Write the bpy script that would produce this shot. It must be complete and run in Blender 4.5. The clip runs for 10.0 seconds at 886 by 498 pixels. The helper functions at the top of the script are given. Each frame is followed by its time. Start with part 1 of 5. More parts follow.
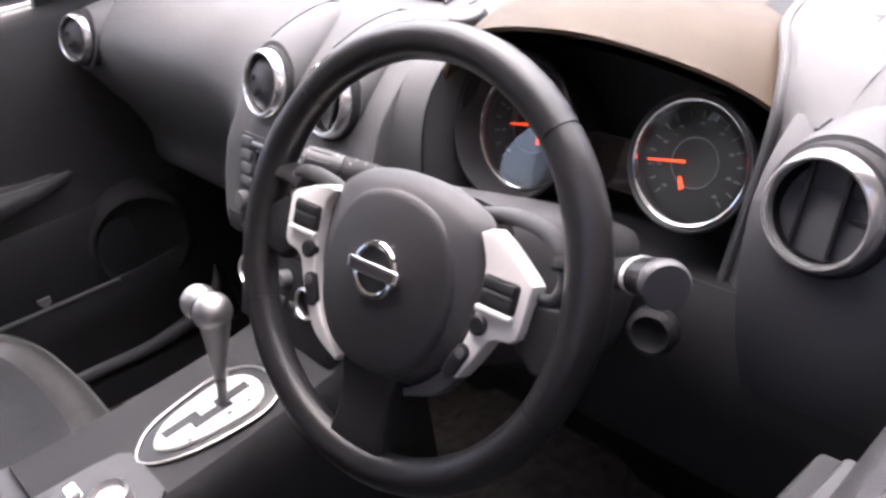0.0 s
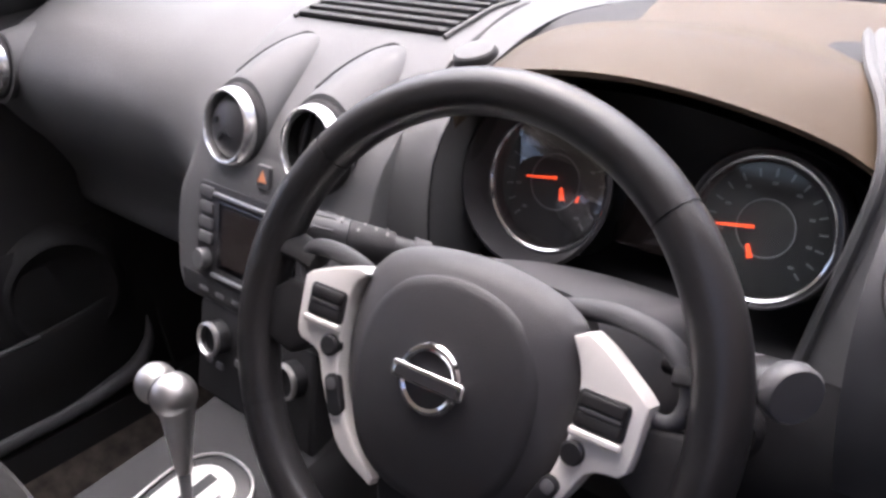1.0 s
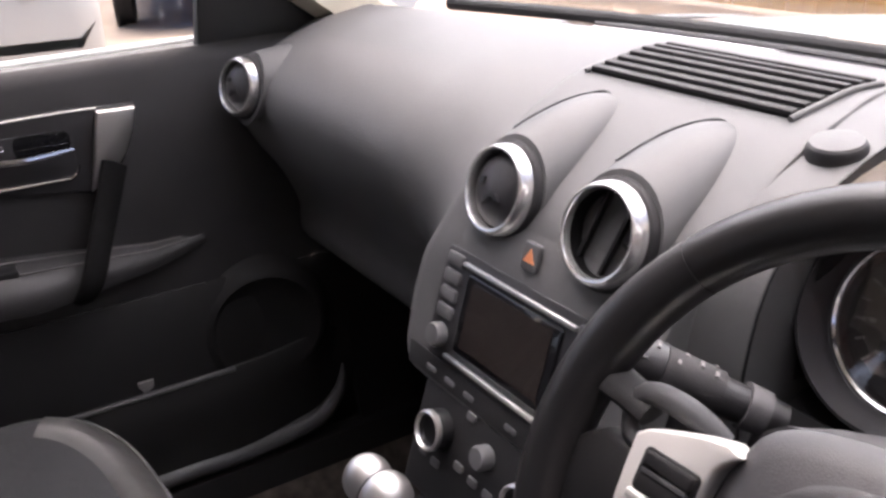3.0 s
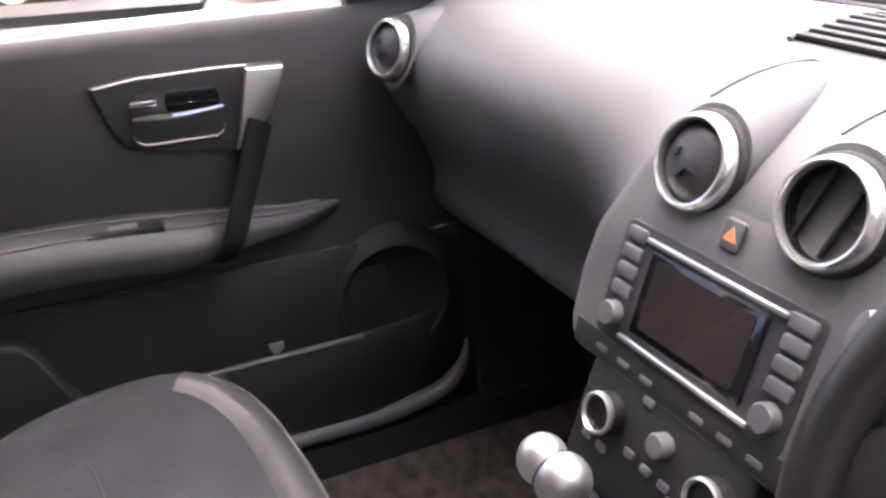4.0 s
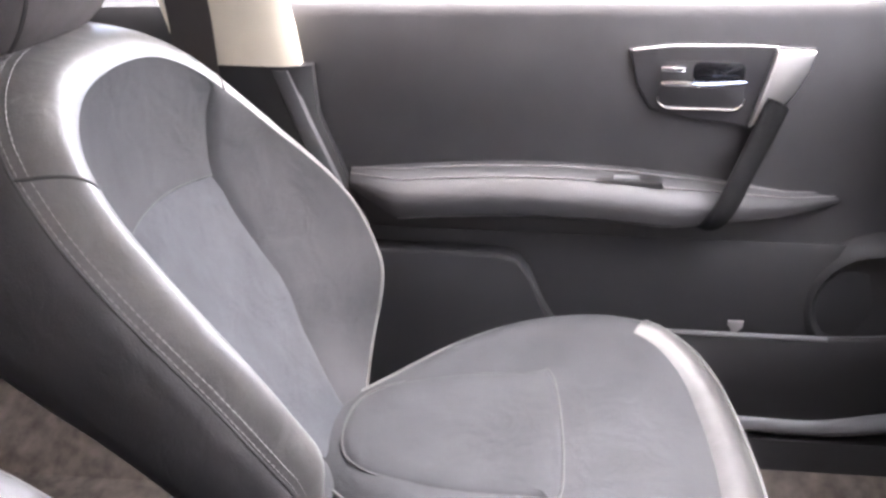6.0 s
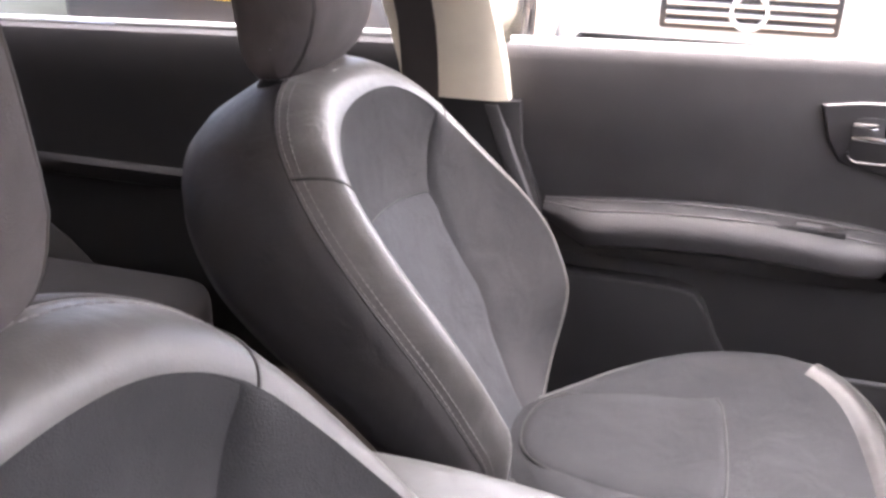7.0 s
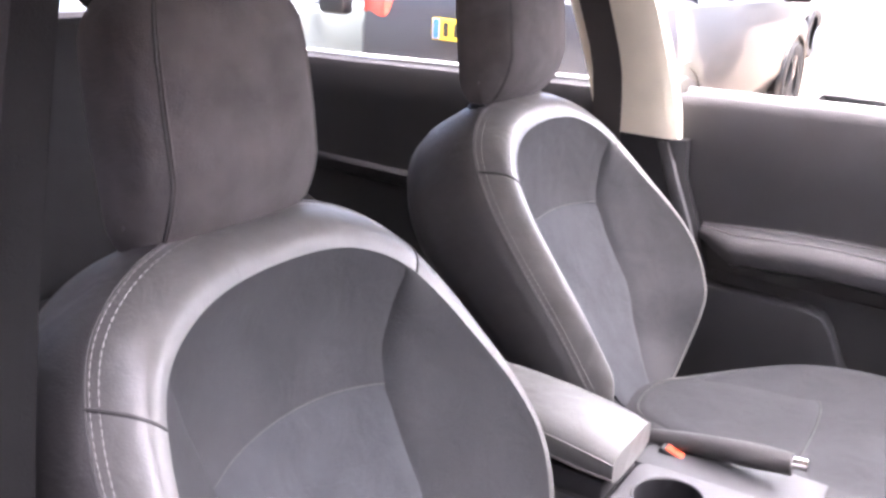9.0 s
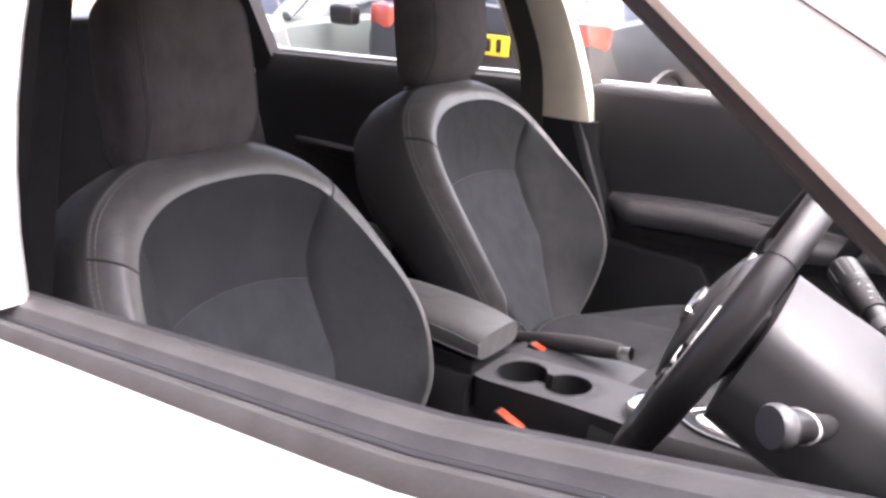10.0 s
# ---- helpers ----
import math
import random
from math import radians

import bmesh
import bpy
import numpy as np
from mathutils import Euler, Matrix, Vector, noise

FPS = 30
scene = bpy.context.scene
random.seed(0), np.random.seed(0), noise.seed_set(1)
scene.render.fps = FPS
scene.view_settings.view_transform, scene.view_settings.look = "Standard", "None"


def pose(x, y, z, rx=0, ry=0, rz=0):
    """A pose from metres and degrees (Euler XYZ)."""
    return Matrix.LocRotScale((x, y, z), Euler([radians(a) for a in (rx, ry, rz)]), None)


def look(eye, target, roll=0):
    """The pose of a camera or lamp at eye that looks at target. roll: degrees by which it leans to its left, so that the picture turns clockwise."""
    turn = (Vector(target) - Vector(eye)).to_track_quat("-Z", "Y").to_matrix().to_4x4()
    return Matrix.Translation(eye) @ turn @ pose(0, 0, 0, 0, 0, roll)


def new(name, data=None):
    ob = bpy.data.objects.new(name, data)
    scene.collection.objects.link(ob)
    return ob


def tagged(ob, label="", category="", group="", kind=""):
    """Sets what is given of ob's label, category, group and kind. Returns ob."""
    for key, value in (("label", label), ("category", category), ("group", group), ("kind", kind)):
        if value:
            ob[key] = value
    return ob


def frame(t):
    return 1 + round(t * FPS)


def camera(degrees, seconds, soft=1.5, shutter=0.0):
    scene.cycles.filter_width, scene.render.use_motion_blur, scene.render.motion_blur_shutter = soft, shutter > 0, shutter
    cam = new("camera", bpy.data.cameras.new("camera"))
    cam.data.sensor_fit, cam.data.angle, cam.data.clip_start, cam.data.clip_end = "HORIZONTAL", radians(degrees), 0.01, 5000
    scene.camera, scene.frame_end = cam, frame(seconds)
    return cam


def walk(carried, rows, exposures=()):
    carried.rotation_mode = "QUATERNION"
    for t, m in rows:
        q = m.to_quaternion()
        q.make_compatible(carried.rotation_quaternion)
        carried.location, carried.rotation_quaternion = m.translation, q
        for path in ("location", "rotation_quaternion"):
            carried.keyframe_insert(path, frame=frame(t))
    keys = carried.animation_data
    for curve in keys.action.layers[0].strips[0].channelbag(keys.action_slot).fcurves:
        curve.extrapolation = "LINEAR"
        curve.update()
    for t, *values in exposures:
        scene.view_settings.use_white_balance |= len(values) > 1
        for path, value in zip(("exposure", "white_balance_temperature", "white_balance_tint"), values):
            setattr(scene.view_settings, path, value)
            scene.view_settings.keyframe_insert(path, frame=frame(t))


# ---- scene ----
cam = camera(53.6, 10.0, soft=2.9)
PATH = [
    (0, (0.84, 0.156, 1.31), (-0.556, 1.244, 0.377), -7.7),
    (0.5, (0.763, 0.163, 1.316), (-0.539, 1.359, 0.38), -7.8),
    (1, (0.685, 0.175, 1.304), (-0.578, 1.428, 0.39), -5.4),
    (1.5, (0.613, 0.18, 1.292), (-0.673, 1.456, 0.445), -3.3),
    (2, (0.572, 0.186, 1.295), (-0.77, 1.454, 0.528), -1.3),
    (2.5, (0.535, 0.212, 1.287), (-0.925, 1.349, 0.529), -1.6),
    (3, (0.51, 0.208, 1.276), (-1.039, 1.2, 0.492), -1.3),
    (3.2, (0.498, 0.199, 1.272), (-1.079, 1.126, 0.464), -1.0),
    (4.3, (0.434, 0.137, 1.248), (-1.225, 0.882, 0.416), -0.5),
    (4.5, (0.437, 0.129, 1.246), (-1.253, 0.78, 0.398), -0.5),
    (5, (0.456, 0.115, 1.251), (-1.31, 0.497, 0.392), -0.3),
    (5.5, (0.484, 0.077, 1.233), (-1.324, 0.204, 0.389), 1.0),
    (6, (0.516, 0.085, 1.238), (-1.299, -0.051, 0.408), 0.8),
    (6.2, (0.538, 0.071, 1.242), (-1.268, -0.129, 0.406), 1.3),
    (7.3, (0.69, 0.059, 1.274), (-1.063, -0.549, 0.529), 1.9),
    (7.5, (0.718, 0.076, 1.281), (-1.006, -0.6, 0.526), 2.1),
    (8, (0.772, 0.134, 1.279), (-0.9, -0.696, 0.562), 2.5),
    (8.5, (0.832, 0.224, 1.285), (-0.735, -0.78, 0.551), 2.2),
    (9, (0.936, 0.325, 1.312), (-0.64, -0.703, 0.633), 2.7),
    (9.5, (1.045, 0.47, 1.324), (-0.545, -0.559, 0.681), 3.3),
    (10, (1.143, 0.678, 1.323), (-0.407, -0.407, 0.674), 2.9),
]
EXPOSURES = [(0.0, 2.82, 6380, 23), (0.5, 2.52, 6320, 22), (1.5, 2.46, 6420, 23), (2.5, 2.30, 6560, 22), (3.2, 2.42, 6520, 23), (4.3, 3.68, 6450, 24), (5.5, 4.68, 6350, 21), (6.2, 4.68, 6320, 21), (7.3, 4.02, 6600, 26), (8.3, 4.14, 6500, 27), (9.0, 4.50, 6300, 28), (9.5, 3.92, 6300, 30), (10.0, 3.25, 6450, 24)]
walk(cam, [(t, look(eye, target, roll)) for t, eye, target, roll in PATH], EXPOSURES)

# ---- light ----
world = bpy.data.worlds.new("sky")
scene.world = world
world.use_nodes = True
wn = world.node_tree.nodes
sky = wn.new("ShaderNodeTexSky")
sky.sky_type = "NISHITA"
sky.sun_disc = False
sky.sun_elevation = radians(67)
sky.dust_density = 6.0
sky.air_density = 0.7
sky.sun_rotation = radians(-42)
world.node_tree.links.new(sky.outputs[0], wn["Background"].inputs[0])
wn["Background"].inputs[1].default_value = 0.08
sun_data = bpy.data.lights.new("sun", "SUN")
sun_data.energy = 1.7
sun_data.angle = radians(100)
sun_data.color = (1.0, 0.98, 0.96)
sun = new("sun", sun_data)
sun.matrix_world = look((-2.4, 2.5, 9.0), (0, 0, 0.9))


# ---- materials ----
def material(name, color, rough=0.5, metal=0.0, grain=0.0, grain_scale=900.0, mottle=0.12, mottle_scale=14.0, coat=0.0, spec=0.5, weave=0.0, crease=0.0):
    """Base colour with two scales of variation, and a fine relief."""
    m = bpy.data.materials.new(name)
    m.use_nodes = True
    nt = m.node_tree
    b = nt.nodes["Principled BSDF"]
    b.inputs["Roughness"].default_value = rough
    b.inputs["Metallic"].default_value = metal
    b.inputs["Coat Weight"].default_value = coat
    b.inputs["Specular IOR Level"].default_value = spec
    tc = nt.nodes.new("ShaderNodeTexCoord")
    big = nt.nodes.new("ShaderNodeTexNoise")
    big.inputs["Scale"].default_value = mottle_scale
    big.inputs["Detail"].default_value = 6
    nt.links.new(tc.outputs["Object"], big.inputs["Vector"])
    ramp = nt.nodes.new("ShaderNodeValToRGB")
    lo = [max(0, c * (1 - mottle)) for c in color] + [1]
    hi = [min(1, c * (1 + mottle)) for c in color] + [1]
    ramp.color_ramp.elements[0].position, ramp.color_ramp.elements[1].position = 0.3, 0.7
    ramp.color_ramp.elements[0].color, ramp.color_ramp.elements[1].color = lo, hi
    nt.links.new(big.outputs["Fac"], ramp.inputs["Fac"])
    nt.links.new(ramp.outputs["Color"], b.inputs["Base Color"])
    rr = nt.nodes.new("ShaderNodeMapRange")
    rr.inputs["To Min"].default_value = max(0.02, rough - 0.07)
    rr.inputs["To Max"].default_value = min(1.0, rough + 0.07)
    nt.links.new(big.outputs["Fac"], rr.inputs["Value"])
    nt.links.new(rr.outputs["Result"], b.inputs["Roughness"])
    if grain:
        fine = nt.nodes.new("ShaderNodeTexVoronoi" if weave else "ShaderNodeTexNoise")
        fine.inputs["Scale"].default_value = grain_scale
        nt.links.new(tc.outputs["Object"], fine.inputs["Vector"])
        bump = nt.nodes.new("ShaderNodeBump")
        bump.inputs["Strength"].default_value = grain
        bump.inputs["Distance"].default_value = 0.001
        nt.links.new(fine.outputs[0], bump.inputs["Height"])
        nt.links.new(bump.outputs["Normal"], b.inputs["Normal"])
        if crease:
            # soft, shallow unevenness of a stuffed cover
            soft_noise = nt.nodes.new("ShaderNodeTexNoise")
            soft_noise.inputs["Scale"].default_value = 17
            soft_noise.inputs["Detail"].default_value = 3
            soft_noise.inputs["Distortion"].default_value = 0.6
            nt.links.new(tc.outputs["Object"], soft_noise.inputs["Vector"])
            swell = nt.nodes.new("ShaderNodeBump")
            swell.inputs["Strength"].default_value = crease
            swell.inputs["Distance"].default_value = 0.012
            nt.links.new(soft_noise.outputs["Fac"], swell.inputs["Height"])
            nt.links.new(swell.outputs["Normal"], bump.inputs["Normal"])
    return m


def glass_material(name, tint=(0.9, 0.95, 0.93), rough=0.0, ior=1.45):
    m = bpy.data.materials.new(name)
    m.use_nodes = True
    b = m.node_tree.nodes["Principled BSDF"]
    b.inputs["Base Color"].default_value = (*tint, 1)
    b.inputs["Transmission Weight"].default_value = 1.0
    b.inputs["Roughness"].default_value = rough
    b.inputs["IOR"].default_value = ior
    return m


def glow_material(name, color, strength):
    m = bpy.data.materials.new(name)
    m.use_nodes = True
    b = m.node_tree.nodes["Principled BSDF"]
    b.inputs["Base Color"].default_value = (*color, 1)
    b.inputs["Emission Color"].default_value = (*color, 1)
    b.inputs["Emission Strength"].default_value = strength
    return m


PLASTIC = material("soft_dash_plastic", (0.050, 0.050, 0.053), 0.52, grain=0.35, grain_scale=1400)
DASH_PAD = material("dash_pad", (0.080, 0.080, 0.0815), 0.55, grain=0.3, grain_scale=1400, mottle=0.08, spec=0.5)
# grey pad with the fence's warm reflection put into its base colour
HOOD = material("hood_pad_warm_reflection", (0.070, 0.050, 0.032), 0.5, grain=0.3, grain_scale=1400, mottle=0.12, mottle_scale=7, spec=0.25)
CONSOLE = material("console_plastic", (0.026, 0.025, 0.027), 0.42, grain=0.3, grain_scale=1300)
SHROUD = material("shroud_plastic", (0.058, 0.057, 0.060), 0.45, grain=0.3, grain_scale=1300)
PLASTIC_MID = material("stack_plastic", (0.078, 0.078, 0.082), 0.42, grain=0.15, grain_scale=1600)
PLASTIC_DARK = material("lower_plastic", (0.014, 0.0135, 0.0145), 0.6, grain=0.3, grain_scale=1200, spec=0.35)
DOOR_SKIN = material("door_vinyl", (0.030, 0.029, 0.0303), 0.5, grain=0.4, grain_scale=1000)
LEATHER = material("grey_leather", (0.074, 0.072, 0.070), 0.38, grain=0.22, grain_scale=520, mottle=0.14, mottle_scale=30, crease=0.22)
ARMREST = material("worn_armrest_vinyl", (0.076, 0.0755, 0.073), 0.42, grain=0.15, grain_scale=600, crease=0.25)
# the grey leather again, darkened to offset strong windscreen light on the cushion edge
LEATHER_SHADED = material("cushion_edge_leather_shaded", (0.044, 0.0428, 0.0422), 0.42, grain=0.22, grain_scale=520, mottle=0.16, mottle_scale=30, crease=0.22)
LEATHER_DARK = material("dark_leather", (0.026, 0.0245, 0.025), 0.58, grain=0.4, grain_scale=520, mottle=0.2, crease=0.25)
WHEEL_LEATHER = material("wheel_leather", (0.013, 0.0125, 0.013), 0.32, grain=0.10, grain_scale=1100)
FABRIC = material("seat_fabric", (0.0325, 0.0330, 0.0350), 0.95, grain=0.4, grain_scale=700, weave=1, mottle=0.16, mottle_scale=12, spec=0.2, crease=0.28)
HEADREST = material("headrest_fabric", (0.069, 0.063, 0.0625), 0.95, grain=0.35, grain_scale=700, weave=1, mottle=0.2, mottle_scale=20, spec=0.2, crease=0.35)
FABRIC_LIGHT = material("seat_insert_fabric", (0.0375, 0.0396, 0.0434), 0.95, grain=0.4, grain_scale=650, weave=1, mottle=0.18, mottle_scale=22, spec=0.2, crease=0.35)
STITCH = material("pale_thread", (0.15, 0.143, 0.143), 0.7)
CHROME = material("chrome", (0.78, 0.78, 0.78), 0.12, 1.0, mottle=0.03)
SATIN = material("satin_silver", (0.62, 0.61, 0.60), 0.36, 1.0, grain=0.05, mottle=0.05)
RING = material("ring_silver", (0.64, 0.63, 0.62), 0.20, 0.85, mottle=0.03)
SILVER_PAINT = material("silver_paint", (0.74, 0.725, 0.695), 0.34, 0.30, grain=0.04, mottle=0.05)
HUB_SKIN = material("airbag_skin", (0.050, 0.049, 0.0515), 0.42, grain=0.3, grain_scale=1300)
HUB_CENTRE = material("airbag_centre", (0.025, 0.0245, 0.0262), 0.45, grain=0.3, grain_scale=1300)
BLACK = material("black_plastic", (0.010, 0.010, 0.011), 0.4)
GLOSS_BLACK = material("gloss_black", (0.006, 0.006, 0.007), 0.08, coat=0.6)
# rubber lightened: sky light on the sill is put into the colour
SEAL = material("skylit_seal", (0.062, 0.061, 0.059), 0.5, grain=0.3, grain_scale=300, mottle=0.2, mottle_scale=25)
RUBBER = material("rubber_seal", (0.018, 0.018, 0.019), 0.6)
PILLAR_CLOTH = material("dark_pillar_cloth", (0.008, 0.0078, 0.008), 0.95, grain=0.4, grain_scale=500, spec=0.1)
# bench cloth darkened so that its colour carries the shade of the rear cabin
BENCH = material("shaded_bench_cloth", (0.011, 0.0105, 0.011), 0.95, grain=0.4, grain_scale=500, spec=0.1)
CREAM = material("cream_trim", (0.62, 0.57, 0.46), 0.7, grain=0.2, mottle=0.06)
HEADLINER = material("headliner_cloth", (0.55, 0.52, 0.46), 0.95, grain=0.4)
CARPET = material("carpet", (0.078, 0.066, 0.058), 1.0, grain=1.0, grain_scale=600, mottle=0.4, mottle_scale=40, spec=0.1)
WHITE_PAINT = material("white_car_paint", (0.80, 0.80, 0.79), 0.36, coat=0.8, mottle=0.02)
# the brown in this dark base stands in for a warm reflection
SCREEN = material("display_glass_warm_glare", (0.022, 0.0175, 0.016), 0.15, coat=0.4, mottle=0.02, mottle_scale=3)
BUTTON = material("button_grey", (0.095, 0.095, 0.098), 0.4)
LABEL_INK = material("pale_print", (0.5, 0.5, 0.5), 0.6)
ORANGE = material("orange_button", (0.50, 0.065, 0.025), 0.45)
NEEDLE = glow_material("lit_needle", (1.0, 0.09, 0.02), 0.22)
HAZARD = material("hazard_print", (0.60, 0.22, 0.10), 0.5)
DIAL_PRINT = material("dial_print", (0.15, 0.15, 0.16), 0.5)
BELT = material("belt_webbing", (0.035, 0.030, 0.028), 0.8, grain=0.6, grain_scale=700)
GLASS = glass_material("window_glass")
LENS = glass_material("dial_lens", (0.96, 0.96, 0.96), ior=1.9)
ASPHALT = material("pale_paving", (0.38, 0.29, 0.215), 0.9, grain=0.6, grain_scale=80, mottle=0.25, mottle_scale=1.5)
TIMBER = material("fence_timber", (0.72, 0.43, 0.15), 0.8, grain=0.4, grain_scale=60, mottle=0.25, mottle_scale=3)
TYRE = material("tyre_rubber", (0.02, 0.02, 0.02), 0.8)


# ---- building blocks ----
def finish(bm, name, mat, smooth=40.0):
    me = bpy.data.meshes.new(name)
    bmesh.ops.recalc_face_normals(bm, faces=bm.faces)
    bm.to_mesh(me)
    bm.free()
    for p in me.polygons:
        p.use_smooth = True
    me.set_sharp_from_angle(angle=radians(smooth))
    me.materials.append(mat)
    return me


def part(name, bm, mat, parent=None, label="", smooth=40.0):
    ob = new(name, finish(bm, name, mat, smooth))
    if parent is not None:
        ob.parent = parent
    if label:
        ob["label"] = label
    return ob


def thing(name, label, category, group="", kind=""):
    return tagged(new(name), label, category, group, kind)


def loft(rows, closed=False, caps=False, thick=0.0):
    """A skin over rows of points; closed: each row is a ring."""
    bm = bmesh.new()
    vs = [[bm.verts.new(p) for p in row] for row in rows]
    n = len(rows[0])
    for a, b in zip(vs, vs[1:]):
        for i in range(n if closed else n - 1):
            j = (i + 1) % n
            bm.faces.new((a[i], a[j], b[j], b[i]))
    if caps:
        bm.faces.new(vs[0])
        bm.faces.new(list(reversed(vs[-1])))
    if thick:
        bmesh.ops.recalc_face_normals(bm, faces=bm.faces)
        bmesh.ops.solidify(bm, geom=bm.faces[:], thickness=thick)
    return bm


def box(x0, x1, y0, y1, z0, z1, bevel=0.004, segments=2, bm=None):
    bm2 = bmesh.new()
    bmesh.ops.create_cube(bm2, size=1.0, matrix=Matrix.Translation(((x0 + x1) / 2, (y0 + y1) / 2, (z0 + z1) / 2)) @ Matrix.Diagonal((x1 - x0, y1 - y0, z1 - z0, 1)))
    if bevel:
        bmesh.ops.bevel(bm2, geom=bm2.edges[:], offset=bevel, segments=segments, profile=0.5, affect="EDGES")
    if bm is None:
        return bm2
    return join(bm, bm2)


def join(a, b):
    me = bpy.data.meshes.new("tmp")
    b.to_mesh(me)
    b.free()
    a.from_mesh(me)
    bpy.data.meshes.remove(me)
    return a


def moved(bm, m):
    bmesh.ops.transform(bm, matrix=m, verts=bm.verts)
    return bm


def smooth_line(pts, n, closed=False):
    """n points along a Catmull-Rom curve through pts, evenly spaced."""
    p = np.array(pts, float)
    k = len(p)
    out = []
    spans = k if closed else k - 1
    for i in range(spans):
        if closed:
            a, b, c, d = p[(i - 1) % k], p[i], p[(i + 1) % k], p[(i + 2) % k]
        else:
            a, b, c, d = p[max(i - 1, 0)], p[i], p[i + 1], p[min(i + 2, k - 1)]
        for t in np.linspace(0, 1, 13)[:-1]:
            out.append(0.5 * (2 * b + (c - a) * t + (2 * a - 5 * b + 4 * c - d) * t * t + (3 * b - a - 3 * c + d) * t ** 3))
    out.append(p[0] if closed else p[-1])
    out = np.array(out)
    d = np.r_[0, np.cumsum(np.linalg.norm(np.diff(out, axis=0), axis=1))]
    want = np.linspace(0, d[-1], n + 1)[:-1] if closed else np.linspace(0, d[-1], n)
    return np.stack([np.interp(want, d, out[:, i]) for i in range(p.shape[1])], 1)


def tube(pts, r, sides=10, closed=False, flat=1.0):
    """A round bar along a line of points; r may be a list."""
    p = [Vector(q) for q in pts]
    k = len(p)
    rs = r if hasattr(r, "__len__") else [r] * k
    rows, side = [], None
    for i in range(k):
        a = p[(i - 1) % k] if closed else p[max(i - 1, 0)]
        b = p[(i + 1) % k] if closed else p[min(i + 1, k - 1)]
        d = (b - a).normalized()
        if side is None:
            side = d.cross(Vector((0, 0, 1)) if abs(d.z) < 0.9 else Vector((1, 0, 0))).normalized()
        side = (side - d * side.dot(d)).normalized()
        up = side.cross(d)
        rows.append([p[i] + side * rs[i] * math.cos(t) + up * rs[i] * flat * math.sin(t) for t in np.linspace(0, 2 * math.pi, sides + 1)[:-1]])
    if closed:
        rows.append(rows[0])
        bm = loft(rows, True)
        bmesh.ops.remove_doubles(bm, verts=bm.verts, dist=1e-6)
        return bm
    return loft(rows, True, True)


def lathe(profile, m, segments=40, caps=True):
    """Turns (r, z) pairs round the local z axis, placed by m."""
    rows = [[m @ Vector((r * math.cos(t), r * math.sin(t), z)) for t in np.linspace(0, 2 * math.pi, segments + 1)[:-1]] for r, z in profile]
    return loft(rows, True, caps)


def aim(at, normal, up=(0, 0, 1)):
    """A pose at a place with local z along the normal and local y near up."""
    n = Vector(normal).normalized()
    x = Vector(up).cross(n).normalized()
    y = n.cross(x)
    m = Matrix((x, y, n)).transposed().to_4x4()
    m.translation = Vector(at)
    return m


def plate(outline, depth, m, bevel=0.003):
    """An outline in the local xy plane, its top at z = 0, with a rounded edge."""
    bm = bmesh.new()
    vs = [bm.verts.new((x, y, 0)) for x, y in outline]
    f = bm.faces.new(vs)
    g = bmesh.ops.extrude_face_region(bm, geom=[f])
    bmesh.ops.translate(bm, vec=(0, 0, -depth), verts=[v for v in g["geom"] if isinstance(v, bmesh.types.BMVert)])
    bmesh.ops.recalc_face_normals(bm, faces=bm.faces)
    if bevel:
        top = [e for e in bm.edges if all(abs(v.co.z) < 1e-6 for v in e.verts)]
        bmesh.ops.bevel(bm, geom=top, offset=bevel, segments=3, profile=0.5, affect="EDGES")
    return moved(bm, m)


def rounded(w, h, r, n=5, cx=0.0, cy=0.0):
    """The outline of a rectangle with round corners."""
    out = []
    for sx, sy, a0 in ((1, 1, 0), (-1, 1, 90), (-1, -1, 180), (1, -1, 270)):
        for t in np.linspace(a0, a0 + 90, n):
            out.append((cx + sx * (w / 2 - r) + r * math.cos(radians(t)), cy + sy * (h / 2 - r) + r * math.sin(radians(t))))
    return out


def polar(outline, centre, s_values, depth, to_world, arc=None):
    """A skin between scaled copies of an outline; depth(s, u, h) lifts it; arc: a range of outline indices."""
    n = len(outline)
    ids = range(n) if arc is None else [i % n for i in range(arc[0], arc[1] + 1)]
    rows = []
    for s in s_values:
        row = []
        for i in ids:
            u, h = centre[0] + s * (outline[i][0] - centre[0]), centre[1] + s * (outline[i][1] - centre[1])
            row.append(to_world(u, h, depth(s, u, h)))
        rows.append(row)
    return loft(rows, arc is None)


# ---- ground and distance ----
ground_bm = bmesh.new()
bmesh.ops.create_grid(ground_bm, x_segments=40, y_segments=40, size=150)
ground = part("ground", ground_bm, ASPHALT)
tagged(ground, "pale sunlit paving of a car park", "ground", kind="structure")

# added out of view: a dark slab that cuts sky light from the driver side
BLOCKER_DARK = material("blocker_dark", (0.10, 0.09, 0.085), 0.85, grain=0.6, grain_scale=60, mottle=0.25, mottle_scale=6)
part("side_light_blocker", box(3.1, 3.35, -9.0, 7.4, 0.0, 3.4, 0.01), BLOCKER_DARK, None)
tagged(bpy.data.objects["side_light_blocker"], "unseen dark wall added beside the car to block side light", "wall", kind="structure")

# ---- car shell ----
floor = part("floor", loft([[(x, y, z) for x, z in ((-0.70, 0.40), (-0.64, 0.36), (-0.58, 0.30), (-0.2, 0.29), (-0.14, 0.33), (0.14, 0.33), (0.2, 0.29), (0.58, 0.30), (0.64, 0.36), (0.70, 0.40))] for y in (-2.0, -1.2, -0.4, 0.3, 0.75, 1.01)], thick=-0.03), CARPET)
